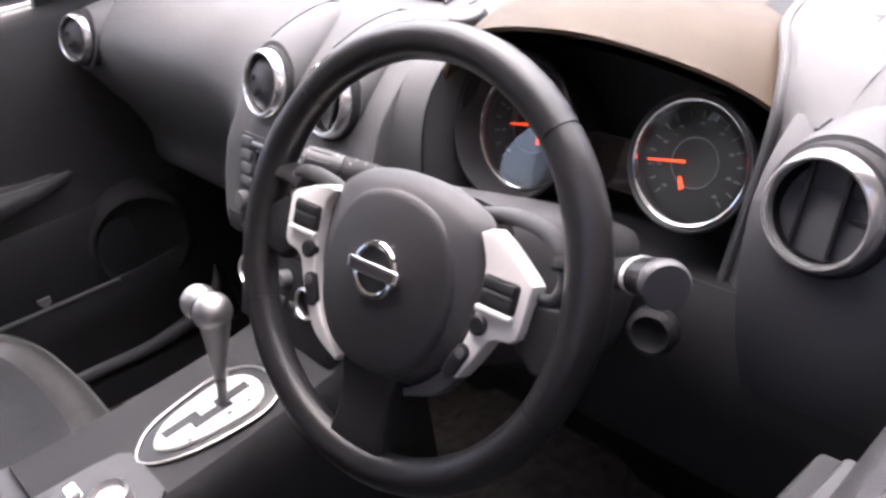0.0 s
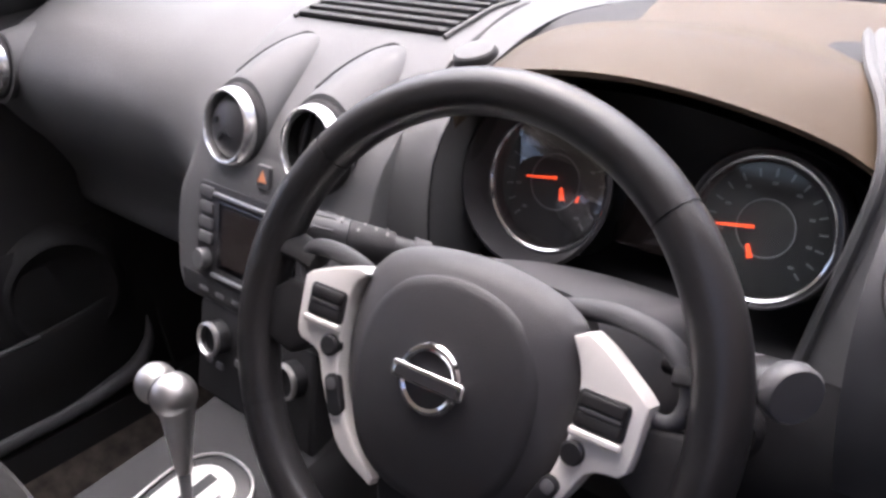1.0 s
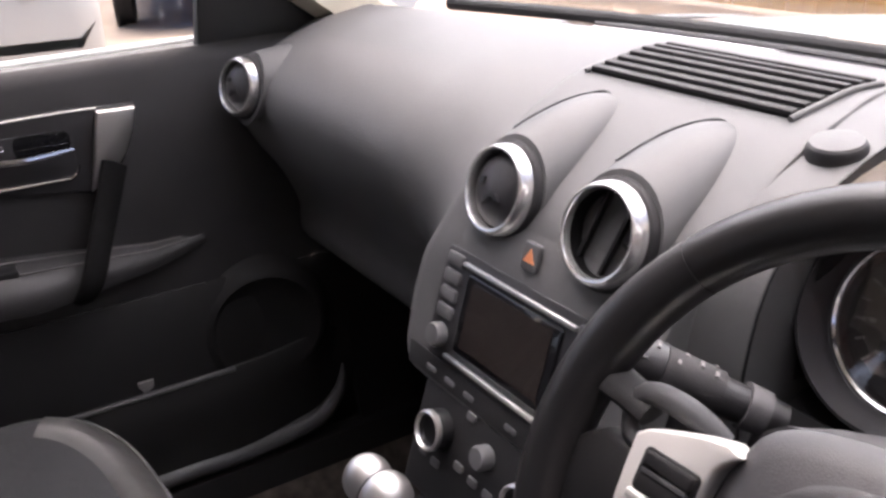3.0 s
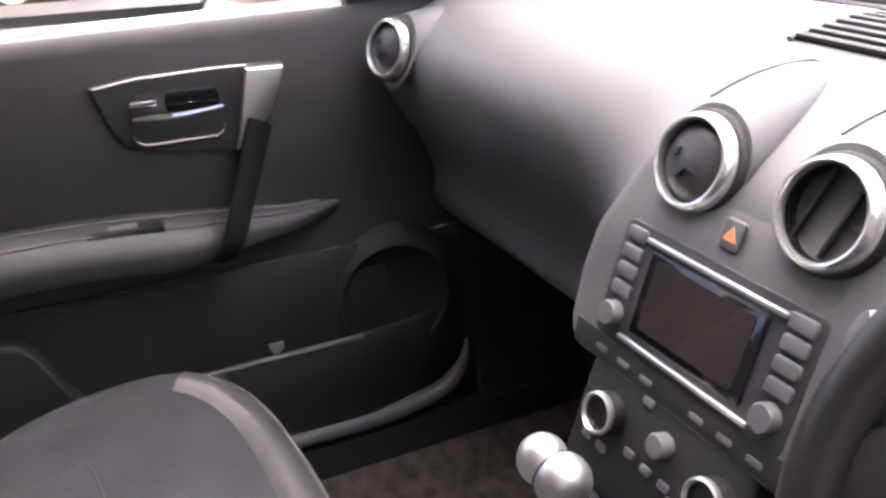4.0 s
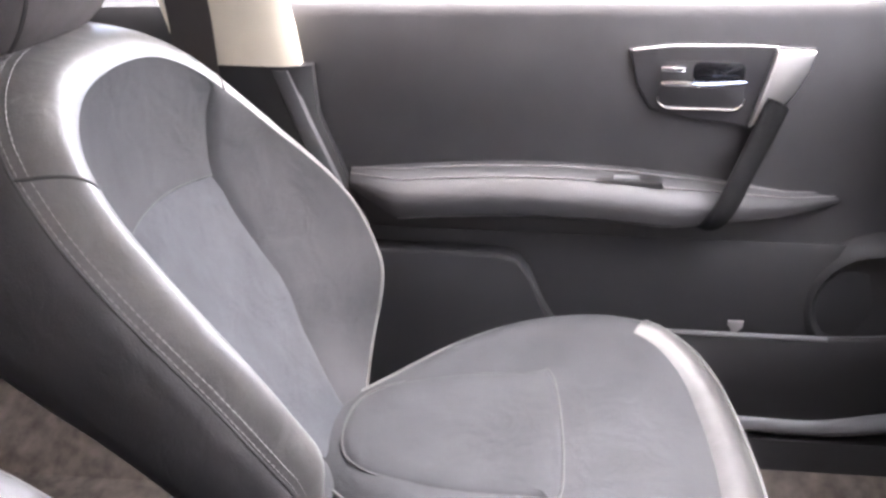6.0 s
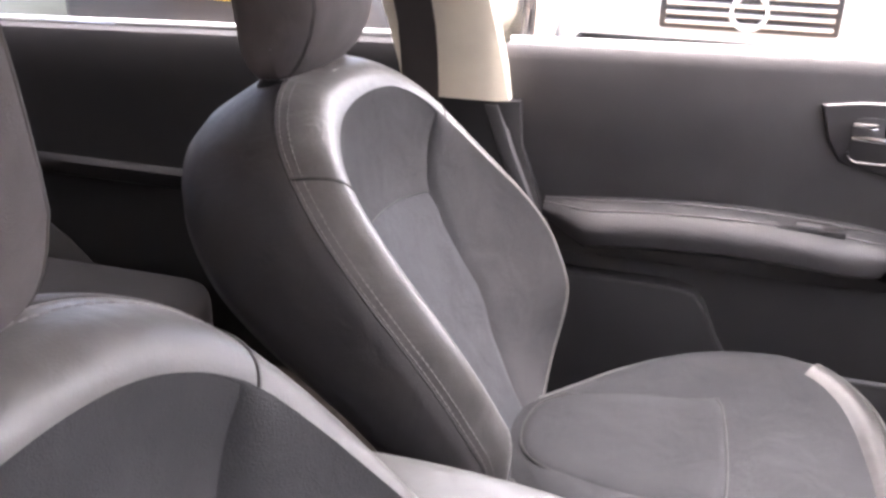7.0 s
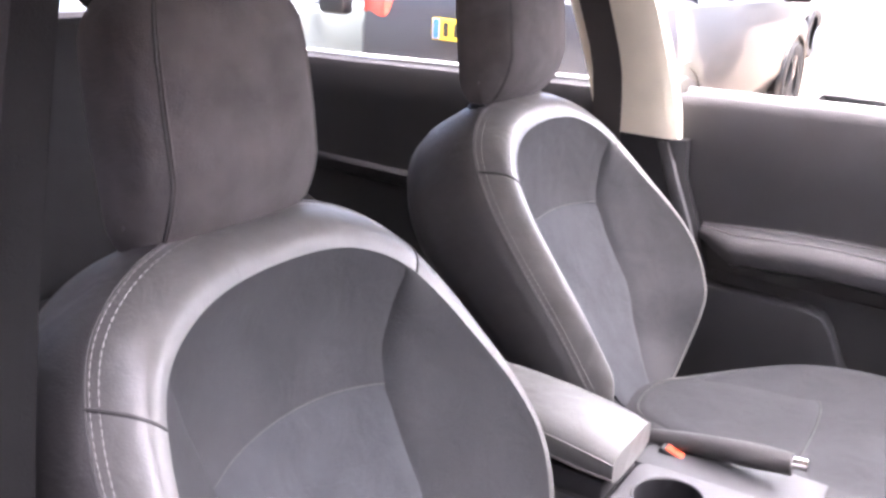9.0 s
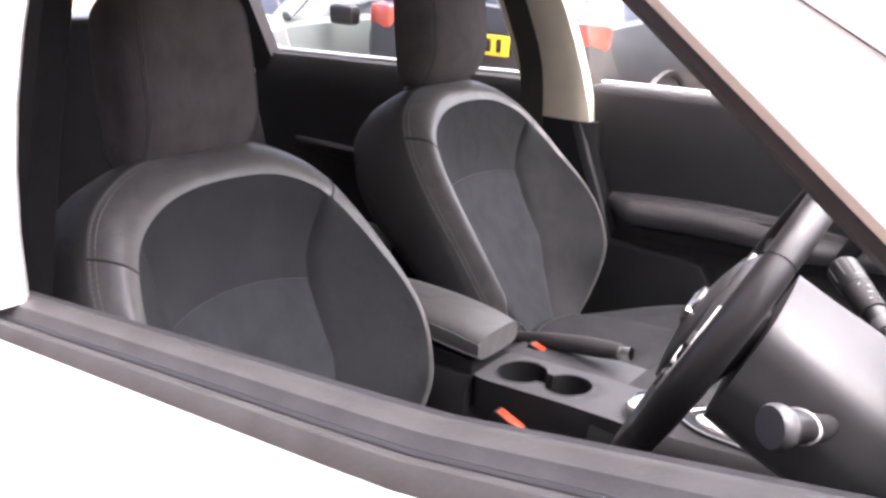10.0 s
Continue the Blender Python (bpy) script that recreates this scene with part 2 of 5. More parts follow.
tagged(floor, "brown-grey carpeted car floor", "floor", kind="structure")


for sx in (-1, 1):
    kick = part("trim", loft([[(sx * x, y, z) for x, z in ((0.725, 1.06), (0.715, 0.9), (0.700, 0.7), (0.690, 0.5), (0.66, 0.36), (0.62, 0.30))] for y in (0.78, 0.86, 0.95, 1.02)], thick=0.012), PLASTIC_DARK)
    tagged(kick, "dark kick panel at the side of the footwell", "trim", kind="structure")


def roof_z(x, y):
    return 1.54 - 0.10 * (x / 0.6) ** 2 - 0.05 * ((y + 0.7) / 1.2) ** 2


ceiling = part("ceiling", loft([[(x, y, roof_z(x, y)) for x in np.linspace(-0.58, 0.58, 11)] for y in np.linspace(0.40, -2.0, 12)], thick=0.03), HEADLINER)
tagged(ceiling, "pale cloth headliner under the car roof", "ceiling", kind="structure")
firewall = part("wall_front", box(-0.74, 0.74, 1.0, 1.03, 0.3, 1.05, 0.002), PLASTIC_DARK)
tagged(firewall, "dark bulkhead in front of the footwells", "wall", kind="structure")
tail = part("wall_rear", box(-0.72, 0.72, -2.05, -2.0, 0.3, 1.05, 0.002), PLASTIC_DARK)
tagged(tail, "dark tailgate lining behind the rear seats", "wall", kind="structure")


def ws_y(x):
    return 1.16 - 0.26 * x * x


windscreen = part("window_1", loft([[(x * (1 - 0.2 * k), ws_y(x) * (1 - k) + (0.41 - 0.08 * x * x) * k, 1.085 + 0.39 * k) for x in np.linspace(-0.70, 0.70, 15)] for k in np.linspace(0, 1, 8)], thick=0.005), GLASS)
windscreen.visible_shadow = False
tagged(windscreen, "clear raked windscreen", "window", kind="structure")
seal = part("trim", tube([(x, ws_y(x) - 0.005, 1.085) for x in np.linspace(-0.72, 0.72, 25)], 0.012, 8), RUBBER)
tagged(seal, "black rubber seal along the windscreen base", "trim", kind="structure")
bonnet = part("bonnet", loft([[(x, y, 1.08 - 0.10 * (y - 1.2) ** 2 - 0.07 * abs(x / 0.75) ** 2.5 - (0.02 if y < 1.22 else 0)) for x in np.linspace(-0.78, 0.78, 17)] for y in np.linspace(1.2, 2.15, 10)], thick=0.01), WHITE_PAINT)
tagged(bonnet, "white painted car bonnet beyond the windscreen", "bonnet", kind="structure")

body = tagged(new("car_body"), "white painted body of the small off-road car", "car body", kind="structure")


def arch_bottom(y, wheel_y):
    d = abs(y - wheel_y)
    return max(0.40, 0.33 + math.sqrt(max(0.0, 0.385 ** 2 - d * d))) if d < 0.385 else 0.40


for sx in (-1, 1):
    rows = []
    for y in np.linspace(0.815, 2.12, 36):
        nose = max(0.0, (y - 1.7) / 0.42) ** 2
        zt = 1.02 - 0.10 * max(0.0, y - 1.2) ** 2
        zb = arch_bottom(y, 1.45)
        w = 0.872 - 0.13 * nose
        side = [(0.775 - 0.05 * nose, zt), (w - 0.04, zt - 0.012), (w - 0.015, zt - 0.06), (w, max(zb + 0.06, zt - 0.2)), (w + 0.004, max(zb + 0.03, 0.62)), (w, zb + 0.01), (w - 0.03, zb)]
        rows.append([(sx * a, y, b) for a, b in side])
    part("wing", loft(rows, thick=0.006), WHITE_PAINT, body)
    rows = []
    for y in np.linspace(-1.36, -2.08, 16):
        nose = max(0.0, (-1.7 - y) / 0.38) ** 2
        zb = 0.42
        w = 0.868 - 0.09 * nose
        rows.append([(sx * a, y, b) for a, b in ((0.74, 1.02), (w - 0.05, 1.01), (w - 0.01, 0.90), (w, 0.72), (w - 0.005, 0.5), (w - 0.04, zb))])
    part("quarter_panel", loft(rows, thick=0.006), WHITE_PAINT, body)
    part("sill_panel", box(sx * 0.82 - 0.045, sx * 0.82 + 0.045, -0.95, 1.06, 0.27, 0.40, 0.02, 2), BLACK, body)
    for wy in (1.45, -1.28):
        c = (sx * 0.775, wy, 0.34)
        wh = part("wheel", lathe([(0.0005, 0.045), (0.06, 0.055), (0.10, 0.03), (0.20, 0.035), (0.225, 0.065)], aim(c, (sx, 0, 0)), 30), SATIN, body)
        part("tyre", lathe([(0.222, 0.065), (0.25, 0.085), (0.31, 0.08), (0.338, 0.05), (0.338, -0.08), (0.30, -0.10)], aim(c, (sx, 0, 0)), 34), TYRE, wh)
        for i in range(5):
            part("spoke", moved(box(-0.02, 0.02, 0.05, 0.22, 0.036, 0.056, 0.006), aim(c, (sx, 0, 0)) @ Matrix.Rotation(radians(72 * i), 4, "Z")), SATIN, wh)
bump = [[(x, y + 0.16 * (1 - abs(x / 0.8) ** 2.2), z) for y, z in ((2.04, 0.93), (2.09, 0.88), (2.11, 0.72), (2.10, 0.5), (2.03, 0.36))] for x in np.linspace(-0.8, 0.8, 17)]
part("bumper", loft(bump, thick=-0.01), WHITE_PAINT, body)
part("grille", loft([[(x, 2.118 + 0.16 * (1 - abs(x / 0.8) ** 2.2), z) for z in (0.64, 0.82)] for x in np.linspace(-0.34, 0.34, 9)], thick=-0.008), BLACK, body)
part("tailgate", loft([[(x, -2.09 - 0.06 * (1 - abs(x / 0.8) ** 2), z) for z in np.linspace(0.40, 1.04, 5)] for x in np.linspace(-0.78, 0.78, 13)], thick=0.01), WHITE_PAINT, body)
part("roof", loft([[(x, y, roof_z(x, y) + 0.035) for x in np.linspace(-0.60, 0.60, 11)] for y in np.linspace(0.36, -2.04, 12)], thick=0.008), WHITE_PAINT, body)
rear_glass = part("rear_glass", loft([[(x * (1 - 0.18 * k), -2.10 + 0.10 * k, 1.04 + 0.42 * k) for x in np.linspace(-0.72, 0.72, 9)] for k in (0, 0.5, 1)], thick=0.005), GLASS, body)
rear_glass.visible_shadow = False

# ---- car sides ----
def sill_z(y):
    return 1.045 + 0.025 * (y - 0.1)


def front_door(sx, name, label, drop=0.0, rise=0.025, kick=0.0):
    """A front door: lining, outer skin, armrest, pull, handle, speaker and pocket."""
    door = tagged(new(name), label, "door", kind="structure")
    y0, y1 = -0.23, 0.80
    ys = np.linspace(y0, y1, 22)

    def edge(y):
        return rise * (y - 0.1) - drop + kick * max(0.0, y - 0.40)

    card = [[(sx * x, y, z + edge(y) * max(0, (z - 0.8) / 0.25)) for x, z in ((0.752, 1.035), (0.748, 1.046), (0.735, 1.050), (0.726, 1.043), (0.720, 1.028), (0.710, 0.96), (0.706, 0.90), (0.710, 0.83), (0.709, 0.77), (0.704, 0.715))] for y in ys]
    part("lining", loft(card, thick=0.012), DOOR_SKIN, door, "dark grey grained vinyl lining")
    low = [[(sx * x, y, z) for x, z in ((0.706, 0.713), (0.699, 0.70), (0.696, 0.62), (0.692, 0.52), (0.694, 0.42), (0.712, 0.39))] for y in ys]
    part("lower_lining", loft(low, thick=0.012), PLASTIC_DARK, door, "near-black lower lining")
    skin = [[(sx * x, y, z + edge(y) * 0.9) for x, z in ((0.800, 1.030), (0.812, 1.018), (0.832, 0.97), (0.855, 0.88), (0.868, 0.75), (0.870, 0.60), (0.850, 0.45), (0.82, 0.36))] for y in ys]
    part("outer_skin", loft(skin, thick=0.008), WHITE_PAINT, door, "white painted outer door skin")
    ledge = [[(sx * x, y, z + edge(y)) for x, z in (((0.752, 1.030), (0.757, 1.046)) if sx < 0 else ((0.740, 1.047), (0.745, 1.0520), (0.755, 1.0535))) + ((0.766, 1.050), (0.772, 1.040), (0.777, 1.036), (0.783, 1.043), (0.793, 1.045), (0.800, 1.036), (0.802, 1.024))] for y in ys]
    part("window_seal", loft(ledge, thick=0.006), SEAL, door, "window seal strip with sky light put into its grey")
    if sx > 0:
        part("seal_lip", tube([(0.7755, y, 1.0385 + edge(y)) for y in ys], 0.0045, 8), RUBBER, door, "black rubber lip in the window slot")
    if sx < 0:
        part("belt_strip", tube([(sx * 0.778, y, 1.0515 + edge(y)) for y in ys], 0.0048, 8), WHITE_PAINT, door, "bright outer window strip")
    # armrest
    rows = []
    for k in np.linspace(0, 1, 30):
        y = -0.145 + 0.73 * k
        f = min(1.0, 0.35 + k / 0.16) * min(1.0, 0.01 + 1.12 * ((1 - k) / 0.42) ** 0.85)
        zt = 0.800 + 0.026 * math.sin(math.pi * min(1, k * 1.15)) - 0.012 * k
        zb = zt - 0.004 - 0.066 * f
        rows.append([(sx * (0.718 - a * f), y, b) for a, b in ((0.0, zt + 0.005), (0.03, zt + 0.004), (0.058, zt - 0.004 * f), (0.077, zt - 0.018 * f), (0.083, zt - 0.034 * f), (0.077, zb + 0.016 * f), (0.052, zb + 0.004 * f), (0.0, zb))])
    arm = part("armrest", loft(rows, True, True), DOOR_SKIN, door, "dark grey padded armrest")
    part("stitching", tube([(r[1][0], r[1][1], r[1][2] + 0.0012) for r in rows], 0.0011, 6), STITCH, arm)
    part("stitching", tube([(r[2][0], r[2][1], r[2][2] + 0.0016) for r in rows], 0.0009, 6), STITCH, arm)
    part("switch_panel", box(sx * 0.673 - 0.015, sx * 0.673 + 0.015, 0.209, 0.305, 0.800, 0.8180, 0.003), BLACK, arm)
    part("window_switch", box(sx * 0.673 - 0.008, sx * 0.673 + 0.008, 0.237, 0.273, 0.815, 0.8198, 0.0015), BUTTON, arm)
    # handle bezel with its cup and lever
    bez = [(0.246, 0.992), (0.300, 1.000), (0.40, 1.003), (0.492, 1.001), (0.488, 0.975), (0.470, 0.93), (0.452, 0.902), (0.424, 0.885), (0.405, 0.892), (0.33, 0.900), (0.281, 0.912), (0.262, 0.940)]
    mm = Matrix(((0, 0, -sx, sx * 0.700), (1, 0, 0, 0), (0, 1, 0, 0), (0, 0, 0, 1)))
    part("handle_bezel", plate(bez, 0.014, mm, 0.003), CONSOLE, door, "satin grey handle surround")
    cup = plate(rounded(0.115, 0.064, 0.014, cx=0.348, cy=0.948), 0.004, Matrix.Translation((-sx * 0.0016, 0, 0)) @ mm, 0.001)
    part("handle_cup", cup, CONSOLE, door)
    part("cup_recess", plate(rounded(0.070, 0.028, 0.009, 5, 0.368, 0.9655), 0.004, Matrix.Translation((-sx * 0.0022, 0, 0)) @ mm, 0.0005), GLOSS_BLACK, door, "dark recess behind the lever")
    part("bezel_edge", tube([(sx * 0.6995, y, z) for y, z in ((0.250, 0.9925), (0.300, 0.9995), (0.36, 1.0015), (0.40, 1.0025), (0.442, 1.0022))], 0.0013, 8), SATIN, door, "bright edge along the handle surround")
    part("cup_rim", tube([(sx * 0.697, y, z) for y, z in rounded(0.118, 0.067, 0.016, 6, 0.348, 0.948)][12:26], 0.0022, 8), CHROME, door)
    part("door_lever", tube(smooth_line([(sx * 0.694, 0.292, 0.950), (sx * 0.684, 0.315, 0.953), (sx * 0.680, 0.35, 0.953), (sx * 0.684, 0.403, 0.957)], 12), [0.004, 0.006, 0.007, 0.007, 0.0065, 0.006, 0.006, 0.0055, 0.005, 0.0045, 0.004, 0.003], 8, flat=0.8), CHROME, door, "bright chrome door lever")
    part("lock_tab", box(sx * 0.692 - 0.004, sx * 0.692 + 0.004, 0.288, 0.322, 0.966, 0.974, 0.002), CHROME, door)
    part("pull_cap", plate([(0.440, 0.999), (0.490, 0.999), (0.485, 0.972), (0.470, 0.938), (0.448, 0.912), (0.418, 0.892), (0.428, 0.94)], 0.012, Matrix.Translation((-sx * 0.012, 0, 0)) @ mm, 0.004), SATIN if sx < 0 else PLASTIC_DARK, door, "cap of the pull handle")
    line = smooth_line([(sx * 0.694, 0.452, 0.925), (sx * 0.676, 0.432, 0.880), (sx * 0.655, 0.408, 0.830), (sx * 0.641, 0.391, 0.792), (sx * 0.650, 0.380, 0.766), (sx * 0.690, 0.374, 0.752)], 22)
    part("pull_handle", tube(line, np.interp(np.linspace(0, 1, 22), [0, 0.3, 0.8, 1], [0.014, 0.013, 0.012, 0.010]), 16, flat=1.6), PILLAR_CLOTH, door, "black diagonal pull handle")
    part("crease", tube(smooth_line([(sx * 0.7005, y, z) for y, z in ((0.15, 0.634), (0.26, 0.644), (0.346, 0.658), (0.43, 0.685), (0.497, 0.710))], 20), 0.0028, 6), DOOR_SKIN, door)
    # lower part: bolster pocket, map pocket and speaker
    bol = [(-0.19, 0.42), (-0.19, 0.700), (0.075, 0.699), (0.106, 0.692), (0.126, 0.668), (0.150, 0.615), (0.178, 0.570), (0.21, 0.42)]
    part("bottle_pocket", plate(bol, 0.05, Matrix.Translation((-sx * -0.048, 0, 0)) @ Matrix(((0, 0, -sx, sx * 0.700), (1, 0, 0, 0), (0, 1, 0, 0), (0, 0, 0, 1))) @ Matrix.Translation((0, 0, 0.098)), 0.006), PLASTIC_DARK, door, "dark moulded pocket wall")
    rows = [[(sx * (x + 0.052 * max(0.0, (y - 0.54) / 0.24) ** 2), y, z) for x, z in ((0.650, 0.435), (0.645, 0.50), (0.640, 0.584), (0.645, 0.591), (0.654, 0.589), (0.660, 0.50))] for y in np.linspace(0.17, 0.78, 20)]
    part("map_pocket", loft(rows, thick=0.003), PLASTIC_DARK, door, "dark map pocket along the door foot")
    part("pocket_lip", tube([(sx * 0.642, y, 0.590) for y in np.linspace(0.17, 0.565, 8)], 0.004, 8), PLASTIC_MID, door)
    part("clip", plate([(0.424, 0.606), (0.446, 0.606), (0.446, 0.595), (0.438, 0.588), (0.436, 0.576), (0.430, 0.576), (0.430, 0.590), (0.424, 0.598)], 0.004, Matrix.Translation((sx * -0.045, 0, 0)) @ mm, 0.001), STITCH, door)
    part("lower_lip", tube(smooth_line([(sx * 0.655, y, z) for y, z in ((0.17, 0.432), (0.33, 0.431), (0.47, 0.430), (0.57, 0.427), (0.65, 0.434), (0.705, 0.447), (0.742, 0.485), (0.75, 0.53))], 30), [0.0155] * 25 + [0.0145, 0.012, 0.009, 0.006, 0.002], 12), PLASTIC_MID, door, "rounded lip along the foot of the lining")
    sp = aim((sx * 0.694, 0.636, 0.624), (-sx, -0.12, 0.05))
    part("speaker", lathe([(0.012, 0.010), (0.055, 0.012), (0.076, 0.017), (0.086, 0.025), (0.094, 0.023), (0.106, 0.010), (0.116, -0.01)], sp, 44), PLASTIC_DARK, door, "round dark door speaker")
    return door


front_door(-1, "door_1", "closed front passenger door with dark grey lining and chrome lever")
front_door(1, "door_2", "closed white driver door with its window wound down", 0.036, 0.10, 0.09)

for sx, name in ((-1, "door_3"), (1, "door_4")):
    rd = tagged(new(name), "closed rear door with dark lining", "door", kind="structure")
    ys = np.linspace(-0.33, -1.35, 14)
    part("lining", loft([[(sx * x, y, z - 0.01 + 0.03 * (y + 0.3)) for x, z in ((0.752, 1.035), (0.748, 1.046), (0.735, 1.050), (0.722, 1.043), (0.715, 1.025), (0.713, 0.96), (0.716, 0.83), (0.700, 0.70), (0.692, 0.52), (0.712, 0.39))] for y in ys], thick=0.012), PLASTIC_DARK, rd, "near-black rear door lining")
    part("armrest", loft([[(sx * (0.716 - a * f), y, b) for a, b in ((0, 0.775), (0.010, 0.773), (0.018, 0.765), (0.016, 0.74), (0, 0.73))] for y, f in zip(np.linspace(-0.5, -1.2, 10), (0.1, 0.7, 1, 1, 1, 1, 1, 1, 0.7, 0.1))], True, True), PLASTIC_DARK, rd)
    part("outer_skin", loft([[(sx * x, y, z) for x, z in ((0.800, 1.006 + 0.03 * (y + 0.3)), (0.832, 0.96), (0.868, 0.75), (0.850, 0.45))] for y in ys], thick=0.008), WHITE_PAINT, rd)
    part("window_seal", loft([[(sx * x, y, z + 0.03 * (y + 0.3) - 0.008) for x, z in ((0.752, 1.030), (0.757, 1.048), (0.775, 1.046), (0.800, 1.034), (0.802, 1.02))] for y in ys], thick=0.006), RUBBER, rd)
    part("belt_strip", tube([(sx * 0.778, y, 1.0435 + 0.03 * (y + 0.3)) for y in ys], 0.0036, 8), WHITE_PAINT, rd, "bright outer window strip")
    pane = part("pane", loft([[(sx * (0.765 - 0.14 * k), y, 1.02 + 0.40 * k) for y in np.linspace(-0.36, -1.25, 4)] for k in (0, 0.5, 1)], thick=0.004), GLASS, rd)
    pane.visible_shadow = False

window_p = part("window_2", loft([[(-0.765 + 0.14 * k, y, sill_z(y) - 0.01 + 0.40 * k) for y in np.linspace(-0.25, 0.80 - 0.55 * k, 6)] for k in (0, 0.5, 1)], thick=0.004), GLASS)
window_p.visible_shadow = False
tagged(window_p, "clear closed passenger window", "window", kind="structure")


def pillar(rows, name, mat, label):
    ob = part(name, loft(rows, True, True), mat)
    return tagged(ob, label, "pillar trim", kind="structure")


def section(x, y, z, w, d, sx):
    """A ring round a post: w along y, d inwards, with rounded inner corners."""
    return [(x + sx * d * a, y + w * b, z) for a, b in ((0.5, -0.5), (0.5, 0.5), (-0.2, 0.5), (-0.45, 0.38), (-0.5, 0.15), (-0.5, -0.15), (-0.45, -0.38), (-0.2, -0.5))]


for sx in (-1, 1):
    # centre pillars
    if sx < 0:
        pillar([section(sx * (0.700 - 0.23 * k * k - 0.02 * k), -0.293 - 0.10 * k, 0.945 + 0.50 * k, 0.172, 0.05, sx) for k in np.linspace(0, 1, 9)], "trim", CREAM, "cream upper trim of the centre pillar")
        pillar([section(sx * (0.712 - 0.01 * k), float(np.interp(0.40 + 0.56 * k, (0.40, 0.495, 0.652, 0.743, 0.893, 0.966), (-0.035, -0.053, -0.095, -0.129, -0.188, -0.194))) - 0.085, 0.40 + 0.56 * k, 0.17, 0.06, sx) for k in np.linspace(0, 1, 9)], "trim", PLASTIC_DARK, "black lower trim of the centre pillar")
        pillar([[(sx * 0.678 + 0.008 * math.cos(a), y - 0.004 + 0.015 * math.sin(a), z) for a in np.linspace(0, 2 * math.pi, 9)[:-1]] for y, z in ((-0.232, 0.955), (-0.205, 0.885), (-0.170, 0.805), (-0.142, 0.730), (-0.112, 0.640))], "trim", PLASTIC, "grey edge strip down the centre pillar")
    else:
        pillar([section(sx * (0.765 - 0.14 * k * k - 0.02 * k), -0.092 - 0.085 * k, 1.0 + 0.46 * k, 0.082, 0.035, sx) for k in np.linspace(0, 1, 9)], "trim", WHITE_PAINT, "white painted window frame of the driver door")
        # blacker than the other trim, with the shade behind the driver in its colour
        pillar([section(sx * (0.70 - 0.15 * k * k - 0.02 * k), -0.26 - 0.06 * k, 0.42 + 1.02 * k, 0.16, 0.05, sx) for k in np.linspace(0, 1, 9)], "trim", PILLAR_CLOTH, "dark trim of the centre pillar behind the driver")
    # windscreen pillars and roof rails
    a, b = Vector((sx * 0.745, 0.86, 1.075)), Vector((sx * 0.60, 0.28, 1.46))
    inner = ((-0.055, -0.02), (-0.05, 0.025), (-0.01, 0.05), (0.03, 0.035), (0.03, -0.01), (0.0, -0.03)) if sx < 0 else ((-0.05, -0.016), (-0.045, 0.02), (0.02, 0.02), (0.042, -0.014), (0.042, -0.020), (0.02, -0.028))
    pillar([[a.lerp(b, k) + Vector((sx * p, q * 0.8, q * 0.9)) for p, q in inner] for k in np.linspace(-0.12, 1, 8)], "trim", CREAM if sx < 0 else RUBBER, "pale trim of the windscreen pillar" if sx < 0 else "black inner edge of the windscreen pillar")
    pillar([[a.lerp(b, k) + Vector((sx * p, q * 0.8, q * 0.9)) for p, q in ((-0.03, 0.022), (-0.02, 0.15), (0.05, 0.16), (0.075, 0.06), (0.062, -0.006), (0.0445, -0.014))] for k in np.linspace(-0.1, 1, 8)], "trim", WHITE_PAINT, "white painted windscreen pillar")
    pillar([[(sx * (0.58 + p), y, 1.445 + q - 0.03 * ((y + 0.6) / 1.0) ** 2) for p, q in ((-0.02, 0.0), (0.0, 0.04), (0.05, 0.03), (0.07, -0.02), (0.04, -0.04), (0.0, -0.03))] for y in np.linspace(0.30, -2.0, 10)], "trim", WHITE_PAINT, "white roof rail over the side windows")
    pillar([section(sx * (0.74 - 0.15 * k), -1.42 - 0.12 * k, 0.95 + 0.50 * k, 0.30, 0.06, sx) for k in (0, 0.5, 1)], "trim", PLASTIC_DARK, "dark rear pillar trim")
    part_lower = part("trim", loft([[(sx * x, y, z) for x, z in ((0.70, 0.385), (0.665, 0.41), (0.645, 0.405), (0.635, 0.37), (0.635, 0.31))] for y in np.linspace(-0.3, 0.95, 6)], thick=0.01), PLASTIC_DARK)
    tagged(part_lower, "dark door sill trim beside the carpet", "sill", kind="structure")
    if sx > 0:
        pillar([[(sx * (0.7381 + d * 0.40 + c1 * 0.0004), 0.580 + d * 1.55, 1.3062 - d * 0.75 + c2 * 0.0004) for c1, c2 in ((-1, -1), (1, -1), (1, 1), (-1, 1))] for d in np.linspace(-0.02, 0.06, 6)], "trim", BLACK, "thin dark shut line on the white pillar")
    # triangular mirror panel in the front corner of the window
    part_sail = part("trim", plate([(0.60, 1.055), (0.84, 1.060), (0.83, 1.10), (0.62, 1.235)] if sx < 0 else [(0.72, 1.055), (0.88, 1.070), (0.86, 1.10), (0.73, 1.17)], 0.02, Matrix(((0, 0, -sx, sx * 0.735), (1, 0, 0, 0), (0, 1, 0, 0), (0, 0, 0, 1)))), BLACK)
    tagged(part_sail, "black triangular mirror panel in the window corner", "trim", kind="structure")

